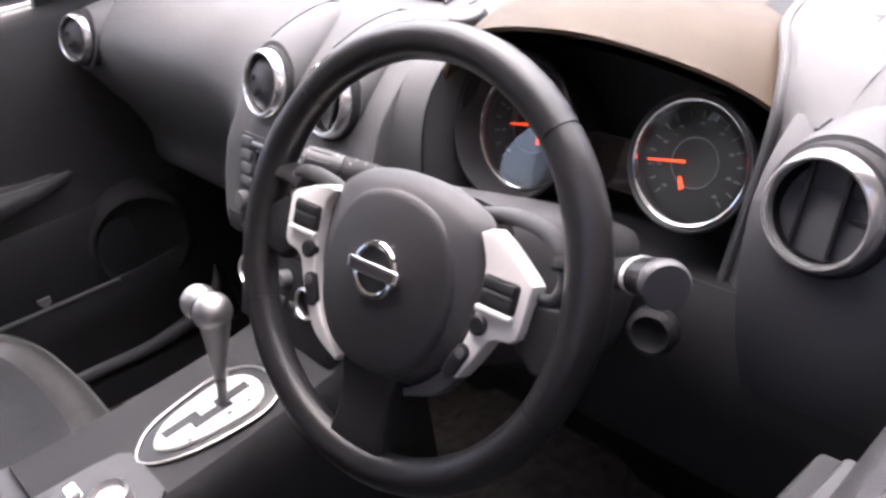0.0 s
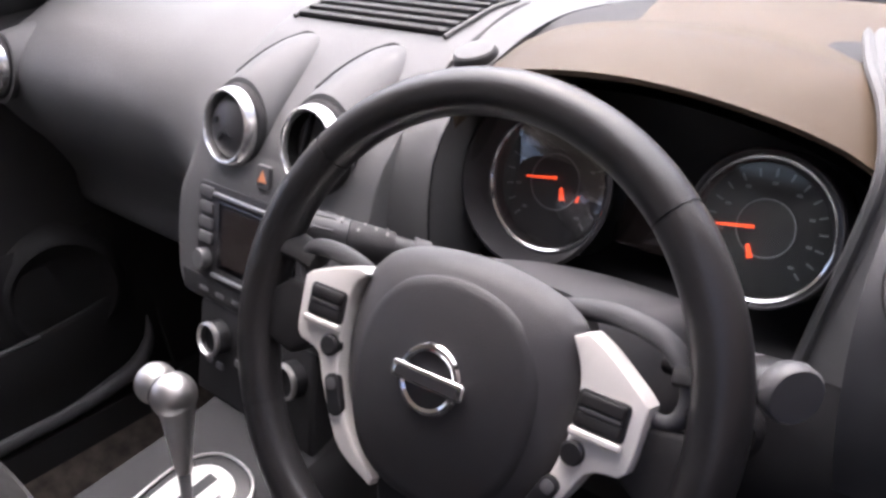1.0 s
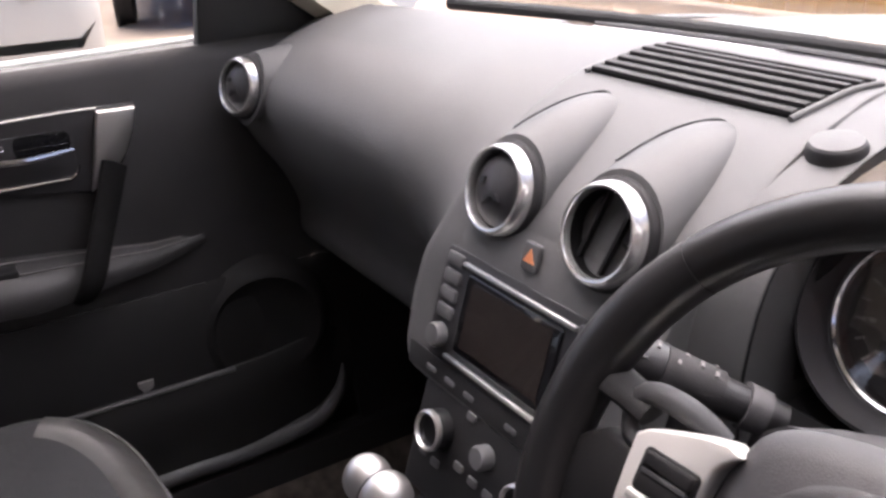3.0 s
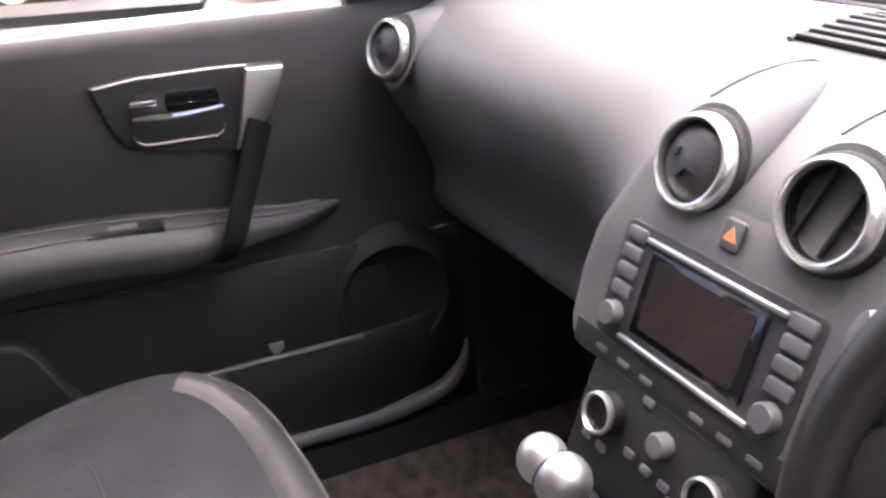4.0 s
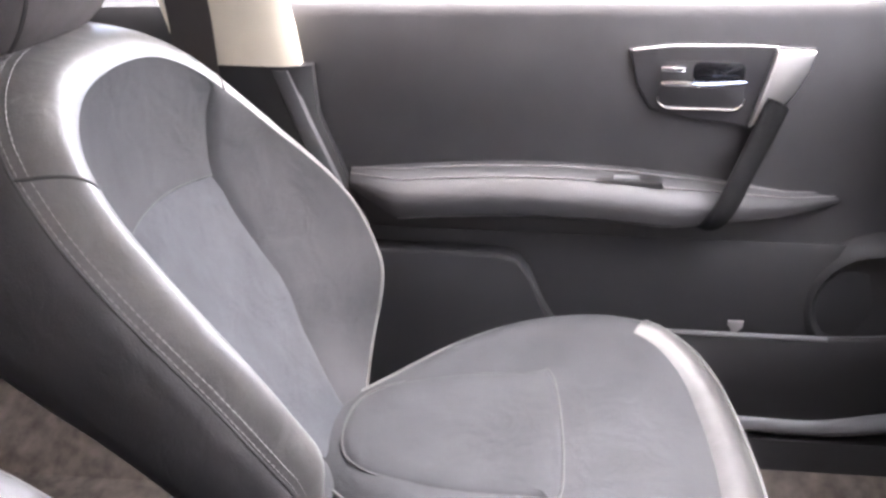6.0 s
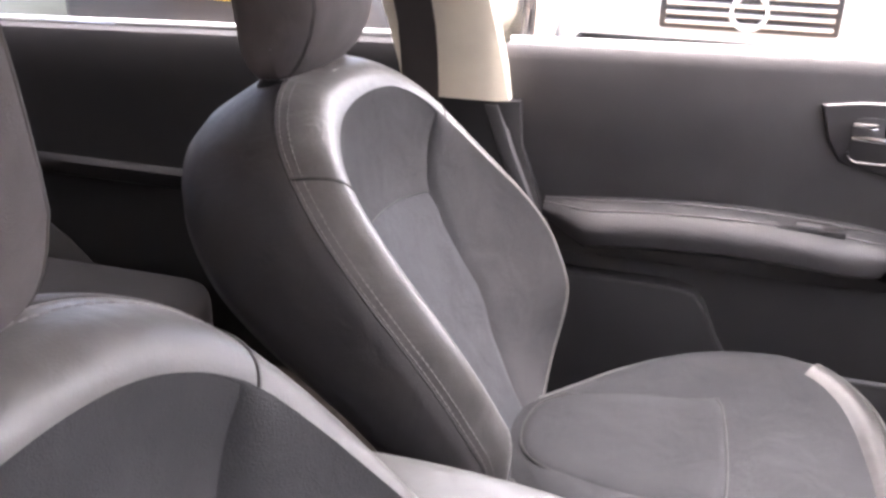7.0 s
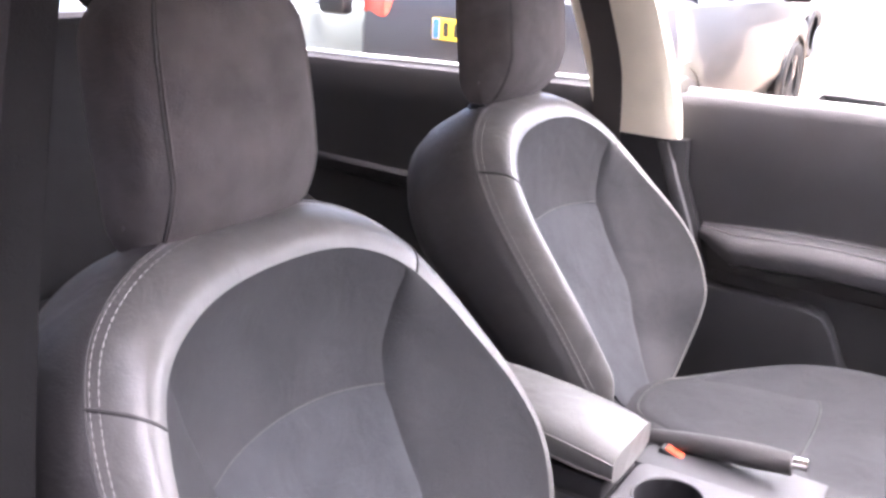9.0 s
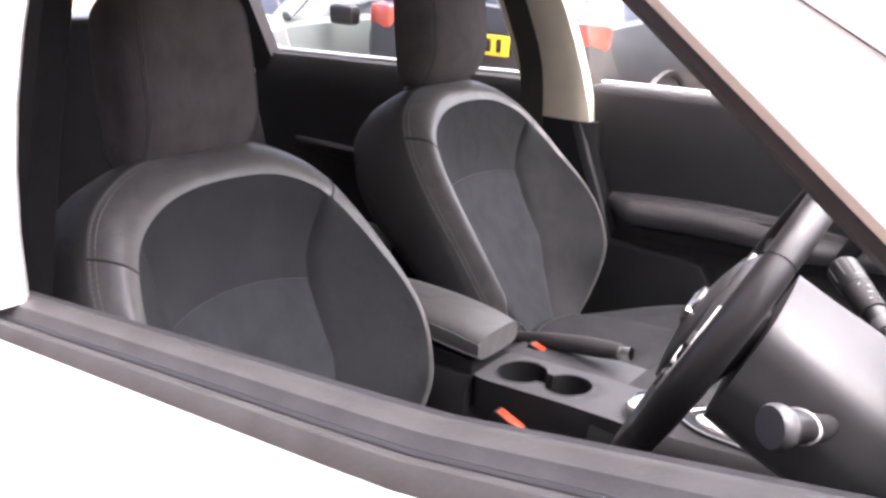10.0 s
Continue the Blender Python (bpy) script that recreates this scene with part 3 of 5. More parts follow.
mirror_l = thing("door_mirror", "black wing mirror outside the passenger window", "mirror")
part("housing", moved(box(-0.10, 0.10, -0.045, 0.045, -0.065, 0.065, 0.03, 4), pose(-0.90, 0.78, 1.13)), BLACK, mirror_l)
part("mirror_glass", moved(box(-0.085, 0.085, -0.003, 0.003, -0.05, 0.05, 0.0025), pose(-0.90, 0.733, 1.13)), CHROME, mirror_l)
part("arm", tube([(-0.745, 0.75, 1.075), (-0.82, 0.77, 1.085), (-0.87, 0.78, 1.10)], 0.022, 10), BLACK, mirror_l)

# ---- dashboard ----
dash = thing("dashboard", "dark grey soft-grained dashboard with pale sheen on top", "dashboard")


def dash_curve(x):
    """The dashboard's section at x, front glass to knees: a broad brow before the passenger, a squarer one before the driver."""
    yb = ws_y(x) - 0.01
    side = abs(x / 0.73) ** 4
    b = 0.028 * math.exp(-((x - 0.005) / 0.145) ** 6)
    top = [(yb, 1.065), (yb - 0.08, 1.085), (yb - 0.20, 1.105 - 0.01 * side)]
    low = [(0.725, 0.755), (0.79, 0.71), (0.90, 0.68)]
    e2 = min(1.0, max(0.0, (-x - 0.12) / 0.12))
    e = e2 * min(1.0, max(0.0, (0.735 + x) / 0.07))
    brow = top + [(0.86, 1.112 - 0.015 * side), (0.80 - 0.005 * e, 1.104 + 0.004 * e - 0.018 * side), (0.745 - 0.012 * e, 1.083 + 0.010 * e - 0.02 * side), (0.695 - 0.020 * e - 0.6 * b, 1.049 + 0.015 * e - 0.015 * side), (0.657 - 0.020 * e - b, 1.006 + 0.012 * e - 0.008 * side), (0.635 - 0.002 * e + 0.006 * e2 - b, 0.960 + 0.008 * e), (0.629 + 0.034 * e2 - b, 0.915), (0.640 + 0.056 * e2 - b, 0.868), (0.675 + 0.047 * e2 - b, 0.81)] + low
    square = top + [(0.84, 1.112 - 0.015 * side), (0.76, 1.098 - 0.02 * side), (0.70 - 0.4 * b, 1.072 - 0.02 * side), (0.665 - b, 1.035 - 0.01 * side), (0.650 - b, 0.985), (0.648 - b, 0.93), (0.660 - b, 0.87), (0.685 - b, 0.81)] + low
    k = min(1.0, max(0.0, (0.155 - x) / 0.06))
    return smooth_line(brow, 48) * k + smooth_line(square, 48) * (1 - k)


def dash_rows(xs):
    return [[(x, y, z) for y, z in dash_curve(x)] for x in xs]


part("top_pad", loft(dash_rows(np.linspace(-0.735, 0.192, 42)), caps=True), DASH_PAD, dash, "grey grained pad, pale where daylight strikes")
# same pad in a darker plastic: the shade below the vent is in the colour
part("end_pad_shaded", loft(dash_rows(np.linspace(0.545, 0.735, 10)), caps=True), PLASTIC, dash)
# recess behind the instruments, and the deck in front of the hood; near-black colour holds the recess shade
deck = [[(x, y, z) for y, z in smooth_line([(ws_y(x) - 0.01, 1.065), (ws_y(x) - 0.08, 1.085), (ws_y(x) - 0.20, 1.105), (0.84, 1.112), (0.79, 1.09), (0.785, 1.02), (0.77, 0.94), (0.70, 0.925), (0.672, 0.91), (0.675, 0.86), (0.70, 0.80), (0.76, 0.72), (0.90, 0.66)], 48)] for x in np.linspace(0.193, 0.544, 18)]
part("driver_pad_shaded", loft(deck), PLASTIC_DARK, dash)
part("pad_seam", tube([(0.1925, y, z + 0.0004) for y, z in dash_curve(0.1925)[10:34]], 0.0013, 6), BLACK, dash)
# hood
hood_line = smooth_line([(0.182, 0.690, 0.950), (0.184, 0.690, 1.02), (0.205, 0.692, 1.070), (0.255, 0.688, 1.103), (0.363, 0.682, 1.116), (0.455, 0.698, 1.100), (0.515, 0.722, 1.070), (0.545, 0.735, 1.03), (0.552, 0.735, 0.96)], 40)
rows = []
for k in np.linspace(0, 1, 14):
    row = []
    for x, y, z in hood_line:
        yy = y + (1.03 - y) * k
        lift = (1 - k) ** 1.5
        base = float(np.interp(yy, (0.69, 0.84, 0.96, 1.0, 1.08), (1.134, 1.1360, 1.1290, 1.1235, 1.110)))
        zz = z + (0.022 if z > 1.0 else 0.022 * max(0, (z - 0.96) / 0.04)) * math.sin(math.pi * min(1, k * 2.2 + 0.05)) * (1 if k < 0.5 else 0.6)
        if z > 1.035:
            zz = base - 0.02 + (zz - base + 0.02) * (1 - 0.95 * k ** 1.6)
        row.append((x + (0.36 - x) * 0.10 * k, yy, zz))
    rows.append(row)
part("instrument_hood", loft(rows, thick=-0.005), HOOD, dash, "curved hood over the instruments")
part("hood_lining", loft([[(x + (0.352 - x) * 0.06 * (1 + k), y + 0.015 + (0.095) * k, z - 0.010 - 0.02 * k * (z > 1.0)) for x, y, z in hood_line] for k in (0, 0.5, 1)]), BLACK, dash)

rail = smooth_line([(0.385, 1.02, 1.098), (0.430, 0.95, 1.104), (0.488, 0.80, 1.1145), (0.513, 0.755, 1.103), (0.528, 0.722, 1.075), (0.521, 0.716, 1.03), (0.505, 0.712, 0.965), (0.495, 0.708, 0.92)], 36)
patch = []
for x, y, z in rail:
    far_z = float(np.interp(y, (0.70, 0.76, 0.84, 1.02), (1.066, 1.091, 1.107, 1.094))) if z > 1.072 else z
    far_y = y if z > 1.072 else float(np.interp(z, (0.92, 0.985, 1.035, 1.072), (0.650, 0.652, 0.668, 0.705)))
    patch.append([(x, y, z), (x + 0.010, y - 0.001, z + 0.004), (x + (0.575 - x) * 0.5, y + (far_y - y) * 0.5, z + (far_z - z) * 0.5 + 0.004), (0.575, far_y, far_z + 0.001)])
part("rail_pad", loft(patch), DASH_PAD, dash, "grey pad beside the instrument hood")
part("rail", tube(rail, 0.0048, 8), DASH_PAD, dash, "raised lip beside the instrument hood")


def gauge(x, y, z, needles, dial_ticks, tilt=0.0, size=1.0, glass=GLASS):
    """A round instrument: black dial, chrome ring, ticks, and lit needles."""
    m = aim((x, y, z), (0.05, -0.93, 0.36)) @ Matrix.Scale(size, 4)
    g = part("gauge", lathe([(0.0005, 0.0), (0.030, 0.0), (0.055, 0.001), (0.060, 0.012), (0.064, 0.014), (0.066, 0.0), (0.066, -0.03)], m, 48), BLACK, dash, "round black dial")
    part("ring", lathe([(0.0565, 0.010), (0.0575, 0.0135), (0.0595, 0.0145), (0.0610, 0.0125), (0.0600, 0.009)], m, 56, False), CHROME, g, "thin chrome ring")
    part("inner_ring", lathe([(0.0235, 0.0012), (0.0238, 0.0022), (0.0246, 0.0022), (0.0249, 0.0012)], m, 40, False), DIAL_PRINT, g)
    for a in dial_ticks:
        c, s2 = math.cos(radians(a)), math.sin(radians(a))
        t = plate(rounded(0.007, 0.0016, 0.0006, 3), 0.0008, m @ Matrix.Translation((0.046 * c, 0.046 * s2, 0.0022)) @ Matrix.Rotation(radians(a), 4, "Z"), 0)
        part("tick", t, DIAL_PRINT, g)
    for a in dial_ticks[::2]:
        spot = m @ Matrix.Translation((0.0375 * math.cos(radians(a)), 0.0375 * math.sin(radians(a)), 0.0016))
        part("bar", plate(rounded(0.0048, 0.0026, 0.0006, 3), 0.0006, spot, 0), DIAL_PRINT, g)
    part("pod", lathe([(0.0615, 0.010), (0.064, 0.020), (0.068, 0.034), (0.071, 0.040), (0.074, 0.038)] if tilt == 0 else [(0.0615, 0.010), (0.063, 0.014), (0.0645, 0.016), (0.066, 0.012)], m, 48, False), CONSOLE, g, "dark conical dial surround")
    lens = part("lens", lathe([(0.0005, 0.0165), (0.030, 0.0165), (0.0560, 0.0160), (0.0560, 0.0148), (0.030, 0.0150), (0.0005, 0.0150)], m @ Matrix.Rotation(radians(tilt or 1.5), 4, "X"), 40, False), glass, g, "clear lens")
    lens.visible_shadow = False
    for px, py, a, ln, wd in needles:
        bar = plate([(0, -wd / 2), (ln, -wd / 4), (ln, wd / 4), (0, wd / 2)], 0.002, m @ Matrix.Translation((px, py, 0.006)) @ Matrix.Rotation(radians(a), 4, "Z"), 0)
        part("needle", bar, NEEDLE, g, "orange lit needle")
    return g


ticks = [225 - 270 / 16 * i for i in range(17)]
gauge(0.262, 0.740, 1.000, [(0.003, 0.004, 187, 0.030, 0.0028), (0.012, -0.014, 105, 0.011, 0.0042), (0.026, -0.013, 75, 0.006, 0.002)], ticks, glass=LENS)
gauge(0.455, 0.728, 1.012, [(-0.008, 0.000, 187, 0.040, 0.0030), (-0.006, -0.026, 112, 0.012, 0.0050)], ticks, 7.0, 0.87)
part("centre_display", plate(rounded(0.075, 0.05, 0.006), 0.004, aim((0.36, 0.742, 0.985), (0, -0.93, 0.36)), 0.002), SCREEN, dash)

spine = smooth_line([(0.890, 1.1140), (0.84, 1.1152), (0.80, 1.1095), (0.76, 1.1020), (0.720, 1.0850), (0.683, 1.0620), (0.655, 1.0400), (0.636, 1.0180), (0.6235, 0.9930), (0.6060, 0.9535), (0.5917, 0.9035), (0.5780, 0.8560), (0.5750, 0.8455)], 60)

# top grille, sensor and defroster slot
def top_z(y):
    """Height of the centre panel on top of the dashboard."""
    return float(np.interp(y, [p[0] for p in spine[:24]][::-1], [p[1] for p in spine[:24]][::-1]))


grille = part("top_grille", loft([[(x, y, top_z(y) + 0.0026) for x in (-0.101, 0.117)] for y in np.linspace(0.768, 0.872, 15)], thick=0.003), PILLAR_CLOTH, dash, "black slatted grille")
for i in range(7):
    y = 0.772 + i * 0.0160
    slope = math.degrees(math.atan2(top_z(y + 0.01) - top_z(y - 0.01), 0.02))
    part("slat", moved(box(-0.101, 0.117, -0.0036, 0.0036, -0.001, 0.0030, 0.0008), pose(0, y, top_z(y) + 0.0030, slope)), PLASTIC_DARK, grille)
for x in (-0.1035, 0.1195):
    part("grille_frame", tube([(x, y, top_z(y) + 0.0022) for y in np.linspace(0.764, 0.876, 12)], 0.0026, 8), DASH_PAD, grille)
sens = part("light_sensor", lathe([(0.0215, -0.004), (0.0205, 0.005), (0.0190, 0.0075)], aim((0.168, 0.752, 1.094), (0, -0.2, 1)), 28), BLACK, dash, "round light sensor")
part("sensor_cap", lathe([(0.0192, 0.0073), (0.0180, 0.0095), (0.012, 0.0108), (0.0005, 0.0112)], aim((0.168, 0.752, 1.094), (0, -0.2, 1)), 28), DASH_PAD, sens, "pale domed cap")
part("defroster_slot", loft([[(x, ws_y(x) - 0.085 + d, 1.0885 + h - d * 0.2) for d, h in ((0.0, 0.0), (0.002, 0.004), (0.016, 0.0045), (0.018, 0.0))] for x in np.linspace(-0.36, 0.5, 26)], caps=True), BLACK, dash)
part("defroster_lip", tube([(x, ws_y(x) - 0.095, 1.0905) for x in np.linspace(-0.38, 0.5, 26)], 0.003, 6), PLASTIC, dash)


def vent(x, y, z, normal, is_open, turn=0.0, r=0.041):
    """A round air vent: pod, silver ring, drum and vanes."""
    m = aim((x, y, z), normal)
    v = part("air_vent", lathe([(r * 1.00, -0.004), (r * 1.06, -0.0055), (r * 1.09, -0.012), (r * 1.10, -0.03)], m, 44, False), PLASTIC_DARK, dash, "round air vent")
    part("vent_ring", lathe([(r * 0.81, -0.010), (r * 0.81, 0.0050), (r * 0.835, 0.0070), (r * 0.88, 0.0075), (r * 0.93, 0.0060), (r * 0.985, -0.0010), (r * 1.01, -0.0080), (r * 1.02, -0.012)], m, 56, False), RING, v, "satin silver ring with a broad sloping side")
    if is_open:
        part("duct", lathe([(r * 0.80, 0.0), (r * 0.77, -0.05), (0.001, -0.054)], m, 36, False), PILLAR_CLOTH, v)
        part("cross_bar", moved(box(r * 0.30, r * 0.72, -0.0018, 0.0018, -0.022, -0.010, 0.0008), m @ Matrix.Rotation(radians(turn), 4, "Z")), CONSOLE, v)
        for off in (-0.35, 0.30):
            part("vane", moved(box(-0.0016, 0.0016, -r * 0.70, r * 0.70, -0.030, -0.004, 0.0008), m @ Matrix.Rotation(radians(turn), 4, "Z") @ Matrix.Translation((off * r, 0, 0)) @ Matrix.Rotation(radians(20), 4, "Y")), PLASTIC_DARK, v)
    else:
        part("drum", lathe([(r * 0.80, -0.006), (r * 0.72, 0.0), (r * 0.5, 0.005), (0.0006, 0.007)], m, 36, False), CONSOLE, v, "closed smooth drum")
        part("tab", plate([(-0.011, -0.012), (0.0, -0.006), (0.011, -0.012), (0.006, -0.004), (-0.006, -0.004)], 0.003, m @ Matrix.Rotation(radians(turn), 4, "Z") @ Matrix.Translation((0, 0, 0.0090)), 0), BLACK, v)
        part("tab", plate([(-0.012, 0.013), (-0.006, 0.010), (-0.002, 0.014), (-0.007, 0.017)], 0.003, m @ Matrix.Rotation(radians(turn + 25), 4, "Z") @ Matrix.Translation((0, 0, 0.0080)), 0), BLACK, v)
    return v


vent(-0.634, 0.617, 1.018, (0.22, -0.95, 0.22), False, 10)
vent(-0.058, 0.628, 1.029, (0.0, -0.95, 0.30), False, 20)
vent(0.073, 0.626, 1.032, (0.0, -0.95, 0.30), True, -14)
vent(0.598, 0.655, 1.037, (-0.06, -0.96, 0.27), True, -4, 0.042)


def pod(x, y, z, tip, r=0.047):
    """The teardrop cowl that runs back from a vent into the pad."""
    a, b = Vector((x, y, z)), Vector(tip)
    rows = []
    for k in np.linspace(0, 1, 14):
        c = a.lerp(b, k)
        rr = r * math.sqrt(max(0.0, 1 - k ** 2.2)) + 0.0004
        rows.append([c + Vector((rr * math.cos(t), 0.0, rr * math.sin(t) * (1 - 0.35 * k))) + Vector((0, -0.30 * rr * math.sin(t) * -1, 0)) * (1 - k) for t in np.linspace(0, 2 * math.pi, 29)[:-1]])
    cowl = part("vent_cowl", loft(rows, True, True), DASH_PAD, dash, "teardrop cowl behind a vent")
    edge = [rows[i][10] + Vector((-0.0004, 0, 0.0008)) for i in range(2, 12)] + [rows[12][8] + Vector((0, 0, 0.001)), rows[13][7] + Vector((0, 0, 0.001))]
    part("groove", tube(smooth_line(edge, 24), 0.0016, 6), BLACK, cowl)
    return cowl


pod(-0.058, 0.640, 1.026, (-0.047, 0.748, 1.090), 0.0465)
pod(0.073, 0.638, 1.029, (0.077, 0.752, 1.090), 0.0465)
pod(-0.634, 0.632, 1.013, (-0.61, 0.75, 1.052), 0.0475)
pod(0.598, 0.672, 1.031, (0.60, 0.80, 1.062), 0.0485)

# ---- centre stack ----
stack = thing("centre_stack", "grey centre stack with display, buttons and heater knobs", "console")
SM = aim((0, 0.628, 1.030), (0, -0.961, 0.276))
rows = []
for i, (y, z) in enumerate(spine):
    (ya, za), (yb, zb) = spine[max(i - 1, 0)], spine[min(i + 1, len(spine) - 1)]
    ln = math.hypot(yb - ya, zb - za)
    ny, nz = (zb - za) / ln, -(yb - ya) / ln
    if z > 1.035 or y > 0.70:
        xl, xr = np.interp(y, (0.63, 0.66, 0.70, 0.76, 0.84, 0.89), (-0.112, -0.109, -0.112, -0.118, -0.122, -0.122)), np.interp(y, (0.63, 0.70, 0.76, 0.84, 0.89), (0.152, 0.151, 0.148, 0.134, 0.122))
    else:
        xl, xr = [side * float(np.interp(z, (0.8455, 0.852, 0.865, 0.91, 0.95, 1.0, 1.035), row)) for side, row in ((-1, (0.122, 0.134, 0.141, 0.146, 0.1425, 0.125, 0.112)), (1, (0.122, 0.134, 0.141, 0.146, 0.147, 0.149, 0.152)))]
    row = [(xl - 0.004, -0.030), (xl - 0.0025, -0.005), (xl - 0.0005, -0.0012), (xl + 0.003, 0.0)] + [(x, 0.0) for x in np.linspace(xl + 0.01, xr - 0.01, 11)] + [(xr - 0.003, 0.0), (xr + 0.0005, -0.0012), (xr + 0.0025, -0.005), (xr + 0.004, -0.030)]
    rows.append([(x, y + ny * d, z + nz * d) for x, d in row])
part("fascia", loft(rows), DASH_PAD, stack, "grey grained panel running up round the vents")
part("lower_band", plate([(-0.128, -0.190), (0.128, -0.190), (0.132, -0.168), (-0.132, -0.168)], 0.004, SM @ Matrix.Translation((0, 0, 0.0015)), 0.001), PLASTIC_DARK, stack, "dark band with small keys")
part("radio_frame", plate(rounded(0.212, 0.106, 0.008, 5, 0.0, -0.1165), 0.004, SM @ Matrix.Translation((0, 0, 0.0012)), 0.001), CONSOLE, stack, "dark radio surround")
disp = part("display", plate(rounded(0.128, 0.074, 0.004, cx=-0.002, cy=-0.116), 0.006, SM @ Matrix.Translation((0, 0, 0.0035)), 0.002), GLOSS_BLACK, stack, "dark screen in a black frame")
part("screen", plate(rounded(0.108, 0.060, 0.002, cx=-0.002, cy=-0.115), 0.002, SM @ Matrix.Translation((0, 0, 0.0045)), 0), SCREEN, disp)
for yy in (-0.0735, -0.1605):
    part("trim_bar", plate(rounded(0.150, 0.0045, 0.002, 3, 0.0, yy), 0.004, SM @ Matrix.Translation((0, 0, 0.005)), 0.001), SATIN, stack)
part("disc_slot", plate(rounded(0.13, 0.004, 0.0018, 3, 0.0, -0.172), 0.002, SM @ Matrix.Translation((0, 0, 0.001)), 0), BLACK, stack)
for sx in (-1, 1):
    for i in range(4):
        part("button", plate(rounded(0.024, 0.0125, 0.003, 4, sx * 0.088, -0.074 - 0.0165 * i), 0.004, SM @ Matrix.Translation((0, 0, 0.004)), 0.0015), BUTTON, stack)
    part("dial", lathe([(0.0115, -0.002), (0.0115, 0.009), (0.010, 0.012), (0.0005, 0.0125)], SM @ Matrix.Translation((sx * 0.088, -0.146, 0)), 24), BUTTON, stack)
    for i in range(3):
        part("button", plate(rounded(0.016, 0.006, 0.002, 3, sx * (0.03 + 0.03 * i), -0.181), 0.003, SM @ Matrix.Translation((0, 0, 0.002)), 0.001), BUTTON, stack)
part("hazard_button", plate(rounded(0.020, 0.024, 0.003, 4, 0.004, -0.040), 0.004, SM @ Matrix.Translation((0, 0, 0.0022)), 0.0015), PLASTIC_MID, stack)
part("hazard_triangle", plate([(-0.003, -0.045), (0.011, -0.045), (0.004, -0.033)], 0.0008, SM @ Matrix.Translation((0, 0, 0.0028)), 0), HAZARD, stack, "orange warning triangle")
HM = aim((0, 0.574, 0.842), (0, -0.961, 0.276))
part("heater_panel", plate([(-0.100, -0.105), (0.100, -0.105), (0.098, 0.0), (0.09, 0.010), (-0.09, 0.010), (-0.098, 0.0)], 0.06, HM, 0.006), PLASTIC_DARK, stack, "dark heater control panel")
for x in (-0.056, 0.072):
    k = part("heater_knob", lathe([(0.0185, -0.004), (0.0185, 0.014), (0.0160, 0.018), (0.013, 0.012), (0.0005, 0.011)], HM @ Matrix.Translation((x, -0.030, 0)), 32), BLACK, stack)
    part("knob_ring", lathe([(0.0150, 0.016), (0.0165, 0.0195), (0.0185, 0.0180), (0.0188, 0.014)], HM @ Matrix.Translation((x, -0.030, 0)), 32, False), SATIN, k, "satin ring")
k = part("fan_knob", lathe([(0.011, -0.004), (0.011, 0.010), (0.009, 0.013), (0.0005, 0.0135)], HM @ Matrix.Translation((0.010, -0.022, 0)), 24), BUTTON, stack)
for x, y in ((-0.022, -0.050), (0.0, -0.052), (0.022, -0.052), (-0.02, 0.0), (0.035, -0.06), (-0.075, -0.062), (-0.055, -0.064)):
    part("button", plate(rounded(0.013, 0.008, 0.002, 3, x, y), 0.003, HM @ Matrix.Translation((0, 0, 0.002)), 0.001), BUTTON, stack)
part("storage_tray", plate(rounded(0.17, 0.05, 0.01, 4, 0, -0.135), 0.03, HM @ Matrix.Translation((0, 0, -0.012)), 0.004), BLACK, stack)
part("lower_switch", plate(rounded(0.045, 0.02, 0.004, 4, -0.045, -0.120), 0.006, HM @ Matrix.Translation((0, 0, -0.004)), 0.002), BUTTON, stack)

# ---- lower driver side ----
knee = part("knee_panel", loft([[(x, y, z) for y, z in ((0.690, 0.93), (0.672, 0.90), (0.670, 0.84), (0.69, 0.76), (0.74, 0.68), (0.84, 0.62))] for x in np.linspace(0.155, 0.735, 8)], thick=0.01), PLASTIC_DARK, dash, "black knee panel under the column")
part("bonnet_release", moved(box(-0.02, 0.02, -0.008, 0.008, -0.007, 0.007, 0.003), pose(0.64, 0.675, 0.83)), BUTTON, dash)
part("key_slot", lathe([(0.020, 0.0), (0.020, 0.012), (0.015, 0.016), (0.010, 0.010), (0.0005, 0.008)], aim((0.487, 0.63, 0.915), (0.3, -0.9, 0.2)), 28), PLASTIC_DARK, dash, "round starter slot")

# ---- steering wheel ----
WM = Matrix.Translation((0.388, 0.4685, 1.018)) @ Matrix.Rotation(radians(7.6), 4, "Z") @ Matrix.Rotation(radians(64.1), 4, "X")
wheel = thing("steering_wheel", "black leather steering wheel with silver spoke trims and chrome badge", "steering wheel")
R = 0.1535
seams = (43, 137, 206, 334)


def on_rim(a, rr=R, n=0.0):
    return WM @ Vector((rr * math.cos(radians(a)), rr * math.sin(radians(a)), n))


spans = [(seams[i], seams[(i + 1) % 4] + (360 if i == 3 else 0)) for i in range(4)]
for a0, a1 in spans:
    pts = [on_rim(a) for a in np.linspace(a0 + 0.35, a1 - 0.35, 40)]
    grip = 1.10 if a0 in (137, 334) else 1.0
    part("rim", tube(pts, [0.0138 * (1 + (grip - 1) * math.sin(math.pi * k)) for k in np.linspace(0, 1, 40)], 18), WHEEL_LEATHER, wheel, "black stitched leather rim")
for a in seams:
    part("rim_seam", tube([on_rim(a - 0.5), on_rim(a + 0.5)], 0.0130, 18), BLACK, wheel)

